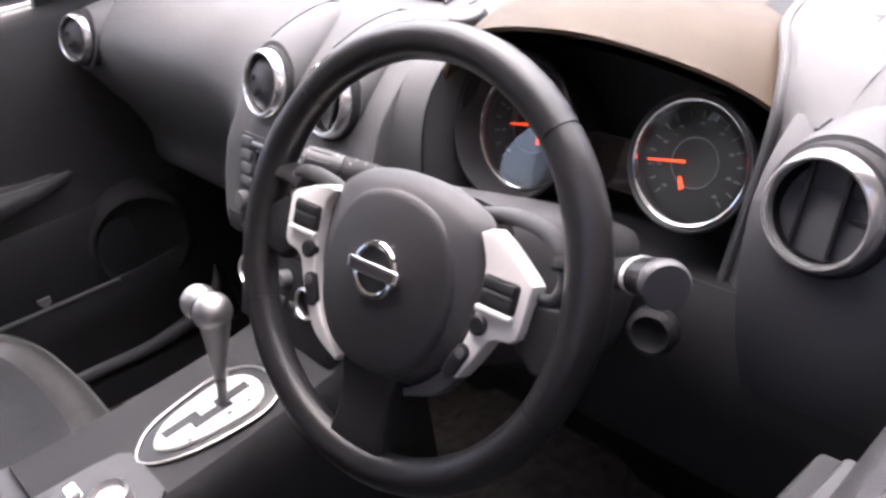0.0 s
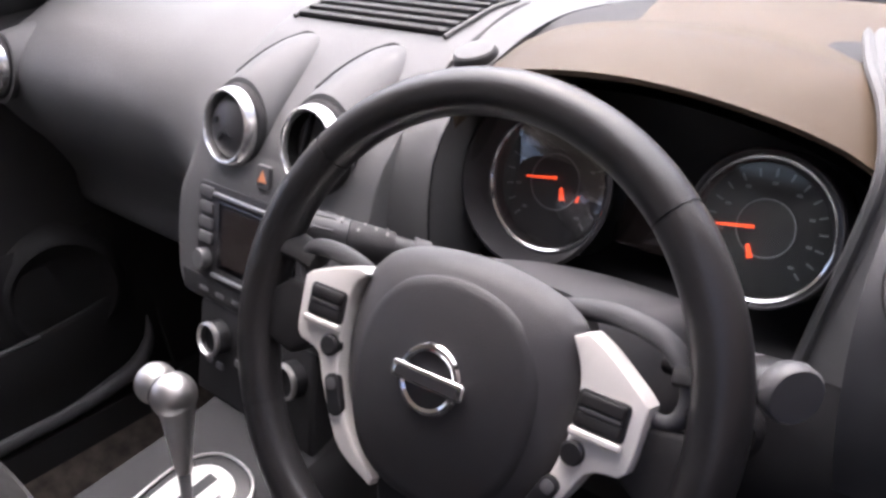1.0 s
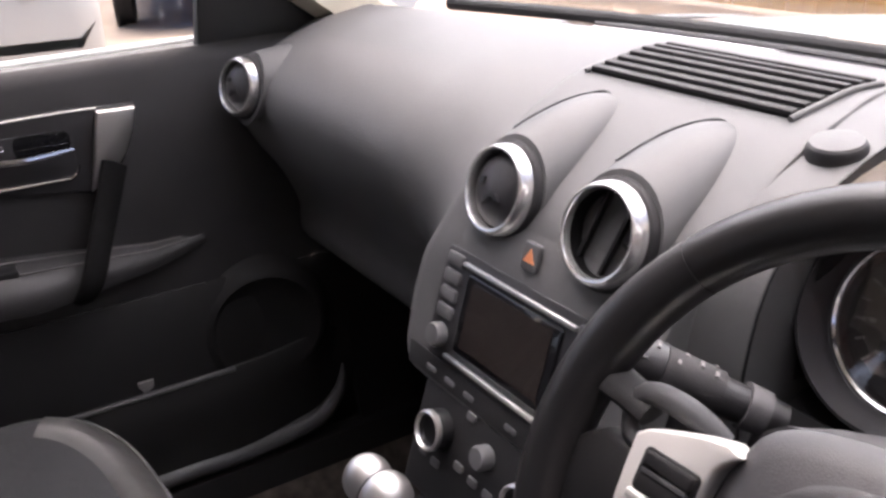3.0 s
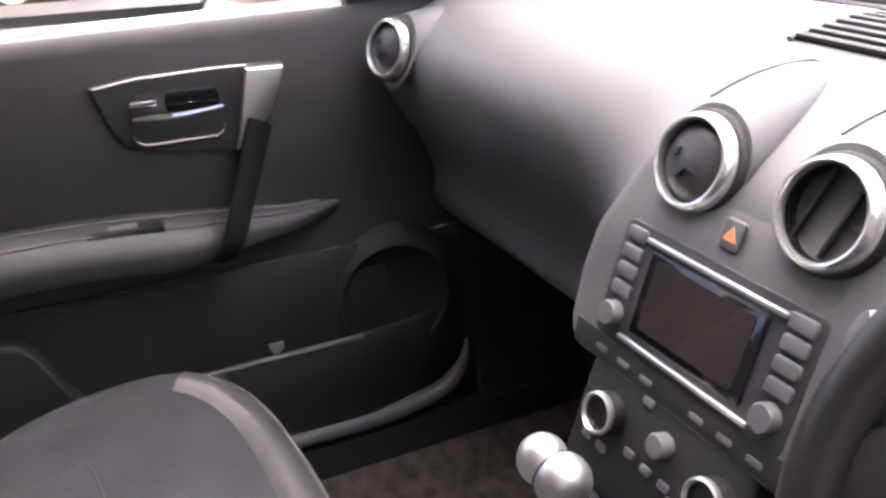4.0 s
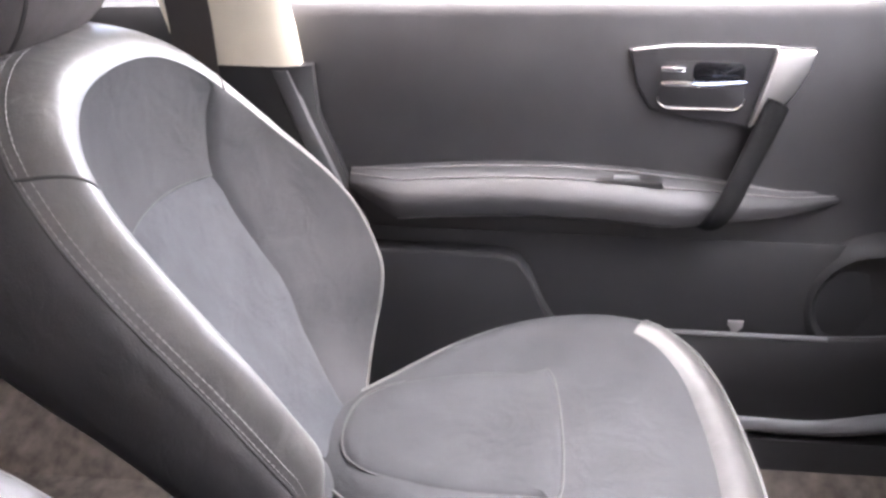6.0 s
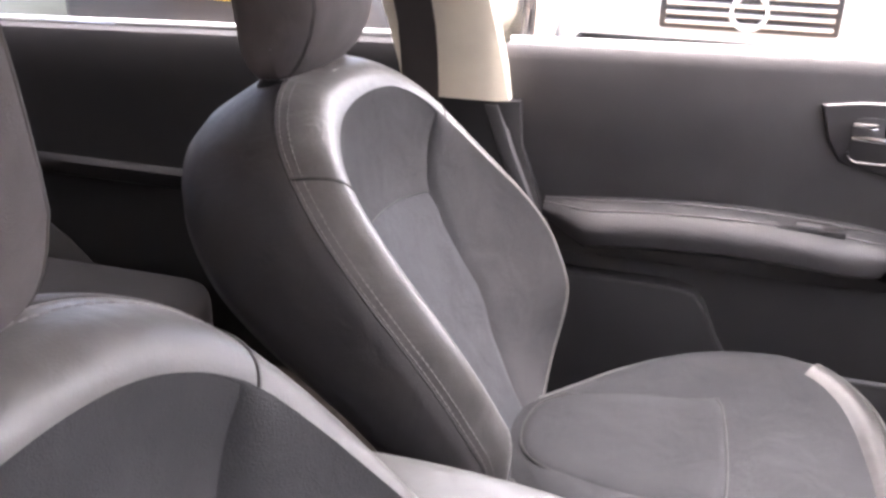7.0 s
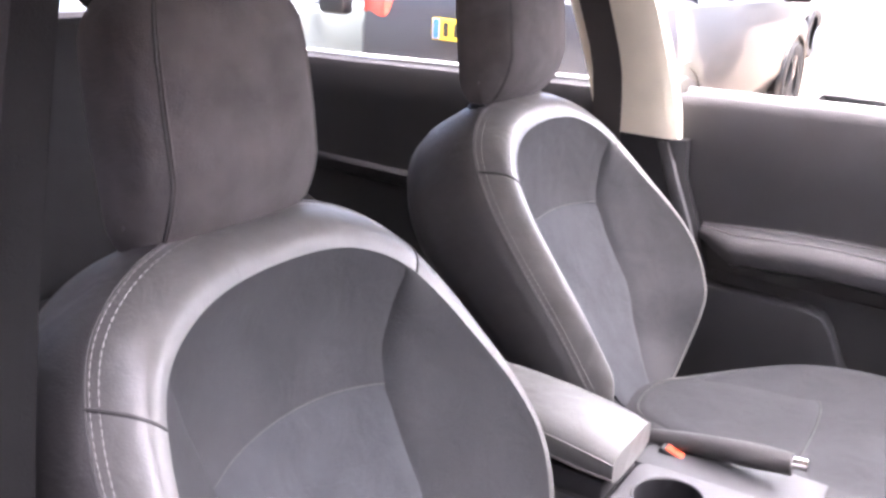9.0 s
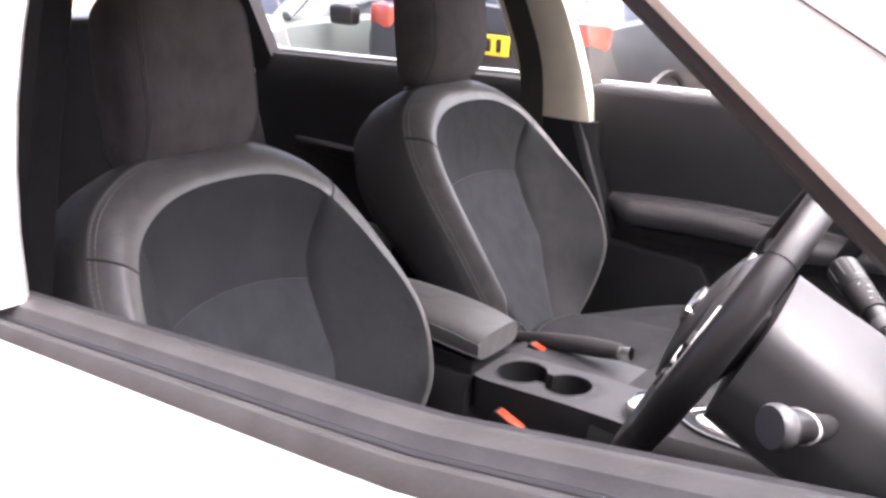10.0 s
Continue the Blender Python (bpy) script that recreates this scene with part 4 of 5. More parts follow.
HUB = WM @ Matrix.Translation((0.0065, -0.0055, 0.0)) @ Matrix.Rotation(radians(-3.8), 4, "Z") @ Matrix.Scale(0.965, 4)


def both_sides(pts):
    """A closed outline from its right half, top to bottom."""
    return pts + [(-x, y) for x, y in pts[::-1] if abs(x) > 1e-6]


def hub_point(u, h, d):
    return HUB @ Vector((u, h, d))


# airbag cover, domed towards the driver
cover = smooth_line(both_sides([(0.0, 0.070), (0.040, 0.066), (0.068, 0.054), (0.0775, 0.034), (0.0800, 0.010), (0.0785, -0.012), (0.0735, -0.032), (0.0625, -0.052), (0.0485, -0.068), (0.029, -0.080), (0.0, -0.084)]), 72, True)
hub = part("airbag_cover", polar(cover, (0, -0.005), (0.02, 0.3, 0.55, 0.72, 0.86, 0.95, 1.0, 1.0), lambda s, u, h: 0.027 - 0.020 * s ** 3 - (0.008 if s > 0.99 else 0), hub_point), HUB_SKIN, wheel, "grey airbag cover")
disc = smooth_line(both_sides([(0.0, 0.057), (0.030, 0.051), (0.050, 0.036), (0.060, 0.014), (0.062, -0.012), (0.057, -0.040), (0.044, -0.062), (0.024, -0.074), (0.0, -0.077)]), 60, True)
part("cover_centre", polar(disc, (0, -0.005), (0.02, 0.4, 0.7, 0.9, 0.97, 1.0), lambda s, u, h: 0.0310 - 0.0105 * s ** 2 - (0.002 if s > 0.98 else 0), hub_point), HUB_CENTRE, hub, "darker round centre of the airbag cover")
part("back_shell", polar(cover, (0, -0.005), (1.0, 0.98, 0.9, 0.6, 0.02), lambda s, u, h: -0.001 - 0.040 * (1 - s) ** 0.5, hub_point), PLASTIC_DARK, wheel)
part("badge_ring", tube([hub_point(0.0185 * math.cos(t), 0.0185 * math.sin(t) - 0.001, 0.0315) for t in np.linspace(0, 2 * math.pi, 37)[:-1]], 0.0026, 8, True), CHROME, hub, "chrome badge ring")
part("badge_bar", plate(rounded(0.050, 0.0105, 0.002, 3, 0.0, -0.001), 0.006, HUB @ Matrix.Translation((0, 0, 0.0352)), 0.0015), CHROME, hub, "chrome badge bar")
part("badge_field", plate(rounded(0.042, 0.0060, 0.001, 3, 0.0, -0.001), 0.002, HUB @ Matrix.Translation((0, 0, 0.0360)), 0.0), CONSOLE, hub)

for sx in (-1, 1):
    tail = -0.055 if sx > 0 else -1.0
    half_trim = smooth_line([(0.0700, 0.0475), (0.0790, 0.0300), (0.0815, 0.0100), (0.0800, -0.0120), (0.0750, -0.0315), (0.0640, -0.0515), (0.0500, -0.0675), (0.0330, -0.0795)], 22)
    outer = smooth_line([(0.0350, -0.0845), (0.0620, -0.0730), (0.0760, -0.0560), (0.0880, -0.0360), (0.0960, -0.0200), (0.1040, -0.0165), (0.1160, -0.0130), (0.1185, 0.0050), (0.1190, 0.0180), (0.1190, 0.0255), (0.1040, 0.0370), (0.0890, 0.0470), (0.0780, 0.0520)], 34)
    trim_pts = [(sx * x, y if y < 0.03 or sx > 0 else 0.03 + 0.55 * (y - 0.03)) for x, y in list(half_trim) + list(outer) if y > tail]
    if sx > 0:
        # the right trim's down-facing tail gets its shade from a dark plastic
        shaded_tail = [(x, y) for x, y in list(half_trim) + list(outer) if y < tail + 0.004]
        part("shaded_spoke_tail", plate(shaded_tail, 0.012, HUB @ Matrix.Translation((0, 0, 0.0120)), 0.0015), PLASTIC, wheel, "tail of the silver trim, coloured dark as if shaded")
    sp = part("spoke_trim", plate(trim_pts[::sx], 0.016, HUB @ Matrix.Translation((0, 0, 0.0150)), 0.0015), SILVER_PAINT, wheel, "silver spoke trim with a tail along the cover")
    # moulded arm with an opening, from the cover out to the rim and back under the trim
    arm_line = ((0.040, 0.052, -0.018), (0.062, 0.058, -0.014), (0.085, 0.061, -0.009), (0.108, 0.059, -0.003), (0.124, 0.051, 0.0)) if sx > 0 else ((0.092, 0.034, -0.014), (0.102, 0.039, -0.009), (0.113, 0.042, -0.004), (0.125, 0.042, 0.0))
    loop = smooth_line([(sx * x, y, z) for x, y, z in arm_line + ((0.1325, 0.037, 0.0), (0.1320, 0.024, 0.0), (0.1245, 0.017, 0.001), (0.112, 0.020, 0.002))], 30)
    part("spoke_arm", tube([HUB @ Vector(p) for p in loop], np.interp(np.linspace(0, 1, 30), [0, 0.3, 0.7, 1], [0.0070, 0.0072, 0.0058, 0.0052]), 12, flat=0.8), PLASTIC, wheel, "moulded dark grey spoke arm")
    part("spoke_arm", tube([hub_point(sx * 0.124, 0.040 + sx * 0.006, -0.003), hub_point(sx * 0.138, 0.042 + sx * 0.006, -0.002), hub_point(sx * 0.150, 0.044 + sx * 0.006, 0.0)], [0.012, 0.011, 0.012], 12, flat=0.55), PLASTIC_DARK, wheel)
    wing = [(sx * x, y) for x, y in ((0.110, -0.020), (0.128, -0.032), (0.152, -0.028), (0.154, 0.006), (0.140, 0.017), (0.112, 0.014))]
    part("spoke_wing", plate(wing[::sx], 0.012, HUB @ Matrix.Translation((0, 0, 0.006)), 0.004), PLASTIC_DARK, wheel)
    sw = part("switch_frame", plate(rounded(0.0295, 0.0215, 0.003, 4, sx * 0.0965, 0.0130), 0.004, HUB @ Matrix.Translation((0, 0, 0.0165)), 0.001), BLACK, wheel)
    part("switch_lip", plate(rounded(0.0300, 0.0045, 0.0015, 3, sx * 0.0965, 0.0005), 0.004, HUB @ Matrix.Translation((0, 0, 0.0192)), 0.0012), SILVER_PAINT, sw)
    part("rocker_switch", plate(rounded(0.026, 0.0078, 0.002, 4, sx * 0.0965, 0.0185), 0.005, HUB @ Matrix.Translation((0, 0, 0.0190)), 0.0015), PLASTIC_DARK, sw)
    part("rocker_switch", plate(rounded(0.026, 0.0078, 0.002, 4, sx * 0.0965, 0.0080), 0.005, HUB @ Matrix.Translation((0, 0, 0.0183)), 0.0015), PLASTIC_DARK, sw)
    part("switch_notch", plate(rounded(0.024, 0.0024, 0.001, 3, sx * 0.0965, 0.0133), 0.002, HUB @ Matrix.Translation((0, 0, 0.0186)), 0.0005), PLASTIC_MID, sw)
    part("button", lathe([(0.0070, -0.004), (0.0070, 0.002), (0.0056, 0.0032), (0.0004, 0.0032)], HUB @ Matrix.Translation((sx * 0.0865, -0.0115, 0.0155)), 20), BLACK, sp)
    rocker = plate(rounded(0.0115, 0.0270, 0.0052, 6), 0.005, HUB @ Matrix.Translation((sx * 0.0755, -0.0405, 0.0175)) @ Matrix.Rotation(radians(-sx * 24), 4, "Z"), 0.0015)
    part("button", rocker, BLACK, sp, "long black rocker button")
    part("button_mark", plate(rounded(0.0075, 0.0080, 0.003, 4), 0.001, HUB @ Matrix.Translation((sx * 0.0783, -0.0340, 0.0182)) @ Matrix.Rotation(radians(-sx * 24), 4, "Z"), 0.0004), PLASTIC_MID, sp)
# lower spoke
part("lower_spoke", plate([(-0.040, -0.072), (0.024, -0.072), (0.019, -0.096), (0.020, -0.120), (0.024, -0.143), (-0.034, -0.143), (-0.030, -0.120), (-0.032, -0.096)], 0.014, HUB @ Matrix.Translation((0, 0, 0.008)), 0.005), PLASTIC_DARK, wheel, "black lower spoke")

# ---- steering column ----
CM = Matrix.Translation((0.387, 0.466, 1.009)) @ Matrix.Rotation(radians(6.9), 4, "Z") @ Matrix.Rotation(radians(66.4), 4, "X")
column = thing("steering_column", "grey column shroud with wiper and light stalks", "column")
rows = []
for k in np.linspace(0, 1, 9):
    n = -0.030 - 0.17 * k
    w, top, bot = 0.076 + 0.006 * min(1, k * 2), 0.061 - 0.014 * k, -0.060 - 0.01 * k
    rows.append([CM @ Vector(p + (n,)) for p in ((-w, -0.02), (-w, 0.020), (-w * 0.94, top * 0.84), (-w * 0.70, top * 0.97), (0.0, top * 1.02), (w * 0.70, top * 0.94), (w * 0.94, top * 0.78), (w, 0.012), (w, -0.02), (w * 0.7, bot), (-w * 0.7, bot))])
    rows[-1] = smooth_line(rows[-1], 48, True)
part("shroud", loft(rows, True, True), SHROUD, column, "grey moulded shroud")


def stalk(pts, radii, label):
    s = part("stalk", tube(smooth_line(pts, 18), np.interp(np.linspace(0, 1, 18), np.linspace(0, 1, len(radii)), radii), 14, flat=0.75), BLACK, column, label)
    return s


root, tip = Vector((0.262, 0.592, 0.988)), Vector((0.188, 0.521, 1.026))
axis_l = aim(root, tip - root)


def on_stalk(k, r0, r1=None, k1=None):
    """A short round length of the stalk between two shares of its way."""
    a, b = root.lerp(tip, k), root.lerp(tip, k1 if k1 is not None else k + 0.02)
    return tube([a, b], [r0, r1 if r1 is not None else r0], 20)


sl = part("stalk", on_stalk(0.0, 0.0100, 0.0120, 0.36), BLACK, column, "black control stalk with pale marks")
part("stalk_collar", on_stalk(0.10, 0.0130, 0.0140, 0.22), SHROUD, sl, "grey collar at the root of the stalk")
part("stalk_sleeve", on_stalk(0.36, 0.0140, 0.0156, 0.68), PLASTIC_DARK, sl, "black sleeve")
part("twist_grip", on_stalk(0.685, 0.0158, 0.0160, 0.985), BLACK, sl, "ribbed twist grip")
part("end_cap", on_stalk(0.985, 0.0152, 0.0125, 1.02), PLASTIC, sl)
for i in range(9):
    t = 2 * math.pi * i / 9
    rib = tube([axis_l @ Vector((0.0157 * math.cos(t), 0.0157 * math.sin(t), 0.110 * k)) for k in (0.78, 0.86, 0.96)], 0.0011, 6)
    part("rib", rib, PLASTIC, sl)
for i, (k, turn, w) in enumerate(((0.42, 70, 0.004), (0.42, 100, 0.003), (0.50, 82, 0.005), (0.58, 95, 0.004), (0.62, 62, 0.003), (0.74, 80, 0.005), (0.74, 110, 0.003))):
    mm = axis_l @ Matrix.Translation((0, 0, 0.110 * k)) @ Matrix.Rotation(radians(turn), 4, "Z") @ Matrix.Translation((0.0150 if k < 0.68 else 0.0164, 0, 0))
    part("mark", moved(box(-0.0004, 0.0006, -w / 2, w / 2, -0.0010, 0.0010, 0.0002, 1), mm), STITCH, sl)
sr = stalk([(0.465, 0.580, 0.985), (0.495, 0.576, 0.993), (0.515, 0.571, 1.001), (0.532, 0.566, 1.007), (0.545, 0.561, 1.010)], [0.009, 0.012, 0.0145, 0.0160, 0.0165, 0.0160], "black light stalk with a round end")
part("stalk_ring", tube([(0.518, 0.5700, 1.0020), (0.522, 0.569, 1.0035)], 0.0166, 16, flat=0.8), LABEL_INK, sr, "pale marked ring")
part("stalk_end", lathe([(0.0150, -0.010), (0.0172, -0.004), (0.0172, 0.002), (0.0155, 0.0045), (0.0005, 0.0050)], aim((0.548, 0.5585, 1.0105), (0.80, -0.58, 0.12)), 28), PLASTIC_MID, sr, "grey round end face")
for i, (dx, dz) in enumerate(((0.004, 0.003), (0.010, 0.0), (0.004, -0.005))):
    part("mark", moved(box(-0.003, 0.003, -0.0008, 0.0008, -0.0009, 0.0009, 0.0003), pose(0.522 + dx, 0.5535, 1.0055 + dz, 0, 0, -20)), STITCH, sr)

# ---- centre console ----
console = thing("centre_console", "dark centre console with cup holders and padded armrest", "console")
rows = []
for y, zt, w in ((0.66, 0.775, 0.10), (0.56, 0.742, 0.105), (0.48, 0.729, 0.105), (0.36, 0.717, 0.108), (0.26, 0.711, 0.110), (0.232, 0.711, 0.112), (0.228, 0.650, 0.112), (0.025, 0.650, 0.112), (0.021, 0.697, 0.112), (-0.02, 0.694, 0.112), (-0.2, 0.685, 0.11), (-0.42, 0.66, 0.10)):
    rows.append([(0.02 - w - 0.012, y, 0.36), (0.02 - w, y, zt - 0.06), (0.02 - w + 0.004, y, zt - 0.016), (0.02 - w + 0.018, y, zt), (0.02, y, zt + 0.002), (0.02 + w - 0.018, y, zt), (0.02 + w - 0.004, y, zt - 0.016), (0.02 + w, y, zt - 0.06), (0.02 + w + 0.012, y, 0.36)])
part("tunnel", loft(rows, caps=True), PLASTIC_DARK, console, "grey plastic tunnel cover")
arm_rows = []
for k in np.linspace(0, 1, 16):
    y = 0.030 - 0.34 * k
    e = math.sqrt(max(0.0, 1 - (2 * abs(k - 0.5)) ** 8)) if k not in (0, 1) else 0.55
    zc, hz, hw = 0.742 + 0.012 * math.sin(math.pi * k), 0.026 * (0.5 + 0.5 * e), 0.060 * (0.9 + 0.1 * e)
    arm_rows.append([(0.052 + hw * math.copysign(abs(math.cos(t)) ** 0.45, math.cos(t)), y, zc + hz * math.copysign(abs(math.sin(t)) ** 0.55, math.sin(t))) for t in np.linspace(0, 2 * math.pi, 25)[:-1]])
part("armrest", loft(arm_rows, True, True), ARMREST, console, "pale grey leather armrest pad")
for i, lift in ((1, 0.0), (23, 0.0)):
    part("stitching", tube([(p[0] + (0.0008 if p[0] > 0.05 else -0.0008), p[1], p[2]) for p in [row[i] for row in arm_rows[:]]], 0.0010, 6), STITCH, console)
part("armrest_box", box(0.0, 0.105, -0.30, 0.018, 0.69, 0.722, 0.006), PLASTIC_DARK, console)


def cup_outline(shrink, waist):
    """Two round cup wells run together at a waist."""
    pts = []
    for t in np.linspace(0, 2 * math.pi, 97)[:-1]:
        c, q = math.cos(t), math.sin(t)
        d, rr = (0.0385, 0.036 * shrink) if q > 0 else (0.0420, 0.040 * shrink)
        inside = rr * rr - (d * c) ** 2
        reach = d * abs(q) + math.sqrt(inside) if inside > 0 else 0.0
        pts.append((0.066 + max(reach, waist) * c, 0.1260 + max(reach, waist) * q))
    return pts


def tray_z(y):
    return float(np.interp(y, (0.02, 0.2, 0.34), (0.7060, 0.7165, 0.7195)))


well = cup_outline(1.0, 0.0165)
frame_line = []
for t in np.linspace(0, 2 * math.pi, 97)[:-1]:
    c, q = math.cos(t), math.sin(t)
    f = (abs(c / 0.058) ** 10 + abs(q / (0.209 if q > 0 else 0.098)) ** 10) ** -0.1
    frame_line.append((0.066 + f * c, 0.1260 + f * q))
tray = part("cup_tray", loft([[(a + (p - a) * k, b + (q - b) * k, tray_z(b + (q - b) * k) - (0.002 if k == 1 else 0.0)) for (a, b), (p, q) in zip(frame_line, well)] for k in (0, 0.4, 0.8, 0.97, 1)], True), SHROUD, console, "grey plastic tray round the cup holders")
part("tray_side", loft([[(a, b, 0.64) for a, b in frame_line], [(a, b, tray_z(b) - 0.003) for a, b in frame_line], [(0.066 + (a - 0.066) * 0.99, 0.1260 + (b - 0.1260) * 0.99, tray_z(b) + 0.0002) for a, b in frame_line]], True), PLASTIC_DARK, console)
part("cup_rim", tube([(a, b, tray_z(b) - 0.0004) for a, b in cup_outline(1.03, 0.0180)], 0.0020, 6, True), PLASTIC, tray)
part("cup_holder", loft([[(a, b, tray_z(b) - dz) for a, b in cup_outline(k, w)] for k, w, dz in ((1.0, 0.0165, 0.002), (0.97, 0.0150, 0.012), (0.92, 0.0120, 0.055), (0.5, 0.008, 0.0555), (0.02, 0.001, 0.056))], True), BLACK, tray, "black double cup well")
part("brake_well", box(-0.090, 0.0075, 0.018, 0.236, 0.60, 0.703, 0.004), PLASTIC, console)
gate = smooth_line([(0.045, 0.345), (0.072, 0.375), (0.085, 0.43), (0.083, 0.470), (0.060, 0.490), (0.022, 0.490), (0.0, 0.466), (0.0, 0.42), (0.012, 0.37)], 40, True)
gm = Matrix.Translation((0, 0, 0.7325)) @ Matrix(((1, 0, 0, 0), (0, 1, 0, 0), (0, 0.10, 1, -0.10 * 0.44), (0, 0, 0, 1)))
part("gate_surround", plate([(0.042 + (x - 0.042) * 1.22, 0.43 + (y - 0.43) * 1.16) for x, y in gate], 0.02, Matrix.Translation((0, 0, -0.004)) @ gm, 0.004), BLACK, console, "black surround")
part("gate_rim", tube([Matrix.Translation((0, 0, -0.003)) @ gm @ Vector((0.042 + (x - 0.042) * 1.20, 0.43 + (y - 0.43) * 1.145, 0.0)) for x, y in gate], 0.0016, 8, True), SATIN, console, "thin bright rim round the gate")
gp = part("gate_plate", plate([(0.042 + (x - 0.042) * 0.87, 0.427 + (y - 0.427) * 0.90) for x, y in gate], 0.006, gm, 0.002), SILVER_PAINT, console, "silver selector gate")
slot = [(0.036, 0.368), (0.050, 0.368), (0.050, 0.398), (0.064, 0.398), (0.064, 0.446), (0.054, 0.446), (0.054, 0.474), (0.040, 0.474), (0.040, 0.432), (0.050, 0.432), (0.050, 0.412), (0.036, 0.412)]
part("gate_slot", plate(slot, 0.001, Matrix.Translation((-0.008, 0, 0.0006)) @ gm, 0), BLACK, gp)
for y in (0.385, 0.41, 0.435, 0.46):
    part("mark", plate(rounded(0.006, 0.006, 0.001, 3, 0.066, y), 0.0008, Matrix.Translation((0, 0, 0.0006)) @ gm, 0), DIAL_PRINT, gp)
part("push_knob", lathe([(0.021, -0.004), (0.021, 0.012), (0.0175, 0.016), (0.014, 0.010), (0.0005, 0.009)], aim((0.085, 0.288, 0.7200), (0, -0.1, 1)), 30), SATIN, console, "round silver-rimmed socket cap")
part("shelf_key", plate(rounded(0.03, 0.014, 0.003, 3), 0.004, aim((0.035, 0.265, 0.7195), (0, -0.1, 1)), 0.001), CHROME, console)

selector = thing("gear_selector", "silver-topped gear selector in its gate", "gear lever")
part("lever", tube([(0.046, 0.437, 0.726), (0.041, 0.443, 0.745), (0.034, 0.450, 0.770)], [0.0055, 0.0055, 0.0070], 14), BUTTON, selector, "slim grey rod")
part("boot", tube(smooth_line([(0.037, 0.447, 0.758), (0.029, 0.455, 0.785), (0.022, 0.461, 0.803), (0.018, 0.465, 0.815)], 12), np.interp(np.linspace(0, 1, 12), [0, 0.4, 1], [0.0075, 0.0105, 0.0175]), 22), SATIN, selector, "tapered silver neck")
for centre, size, name, mat, label in (((0.0155, 0.4665, 0.8275), (0.0205, 0.0225, 0.0225), "knob", SATIN, "rounded satin silver knob"), ((-0.0085, 0.4635, 0.8325), (0.0190, 0.0205, 0.0205), "knob_side", SATIN, "second rounded lobe of the knob")):
    kn = bmesh.new()
    bmesh.ops.create_uvsphere(kn, u_segments=32, v_segments=20, radius=1.0, matrix=Matrix.Translation(centre) @ Matrix.Rotation(radians(-18), 4, "Y") @ Matrix.Diagonal((*size, 1)))
    part(name, kn, mat, selector, label)
groove_m = aim((0.0035, 0.4650, 0.8300), (-0.97, -0.10, 0.20))
part("knob_groove", lathe([(0.0190, -0.0010), (0.0196, 0.0), (0.0190, 0.0010)], groove_m, 32), CONSOLE, selector)

brake = thing("handbrake", "black handbrake lever with a chrome button", "handbrake")
part("lever", tube(smooth_line([(-0.058, -0.03, 0.690), (-0.058, 0.06, 0.712), (-0.058, 0.15, 0.727), (-0.058, 0.19, 0.732)], 14), np.interp(np.linspace(0, 1, 14), [0, 0.3, 0.8, 1], [0.012, 0.013, 0.016, 0.014]), 14), LEATHER_DARK, brake)
part("button", tube([(-0.058, 0.19, 0.732), (-0.058, 0.208, 0.735)], 0.0105, 16), CHROME, brake, "chrome release button")

for name_x, y, z, sx in ((-0.040, 0.060, 0.690, -1), (0.150, 0.115, 0.665, 1)):
    bk = thing("seat_belt_buckle", "black belt buckle with an orange release button", "buckle", "belt buckles")
    part("housing", moved(box(-0.011, 0.011, -0.028, 0.028, -0.05, 0.012, 0.004), pose(name_x, y, z, -20)), BLACK, bk)
    part("release_button", moved(box(-0.008, 0.008, -0.022, 0.022, 0.0, 0.0145, 0.002), pose(name_x, y, z, -20)), ORANGE, bk, "orange release button")
    part("stem", tube([(name_x, y - 0.01, z - 0.04), (name_x, y - 0.05, z - 0.16)], 0.009, 10), BLACK, bk)


# ---- seats ----
def stitches(pts, r=0.0010, dash_length=0.0062, gap=0.0016):
    """Short threads in a row along a line of points."""
    p = np.array([tuple(q) for q in pts])
    way = np.r_[0, np.cumsum(np.linalg.norm(np.diff(p, axis=0), axis=1))]
    verts, faces = [], []
    for a in np.arange(0.0, way[-1] - dash_length, dash_length + gap):
        ends = [Vector([np.interp(q, way, p[:, i]) for i in range(3)]) for q in (a, a + dash_length / 2, a + dash_length)]
        d = (ends[2] - ends[0]).normalized()
        side = d.cross(Vector((0, 0, 1)) if abs(d.z) < 0.9 else Vector((1, 0, 0))).normalized()
        up = side.cross(d)
        base_i = len(verts)
        for q, rr in zip(ends, (r * 0.5, r, r * 0.5)):
            verts += [q + side * rr * math.cos(t) + up * rr * math.sin(t) for t in (0, math.pi / 2, math.pi, 1.5 * math.pi)]
        for ring in (0, 4):
            for i in range(4):
                faces.append((base_i + ring + i, base_i + ring + (i + 1) % 4, base_i + ring + 4 + (i + 1) % 4, base_i + ring + 4 + i))
        faces += [(base_i + 3, base_i + 2, base_i + 1, base_i), (base_i + 8, base_i + 9, base_i + 10, base_i + 11)]
    me = bpy.data.meshes.new("stitching")
    me.from_pydata(verts, [], faces)
    bm = bmesh.new()
    bm.from_mesh(me)
    bpy.data.meshes.remove(me)
    return bm


def ease(x, a, b):
    k = min(1.0, max(0.0, (x - a) / (b - a)))
    return k * k * (3 - 2 * k)


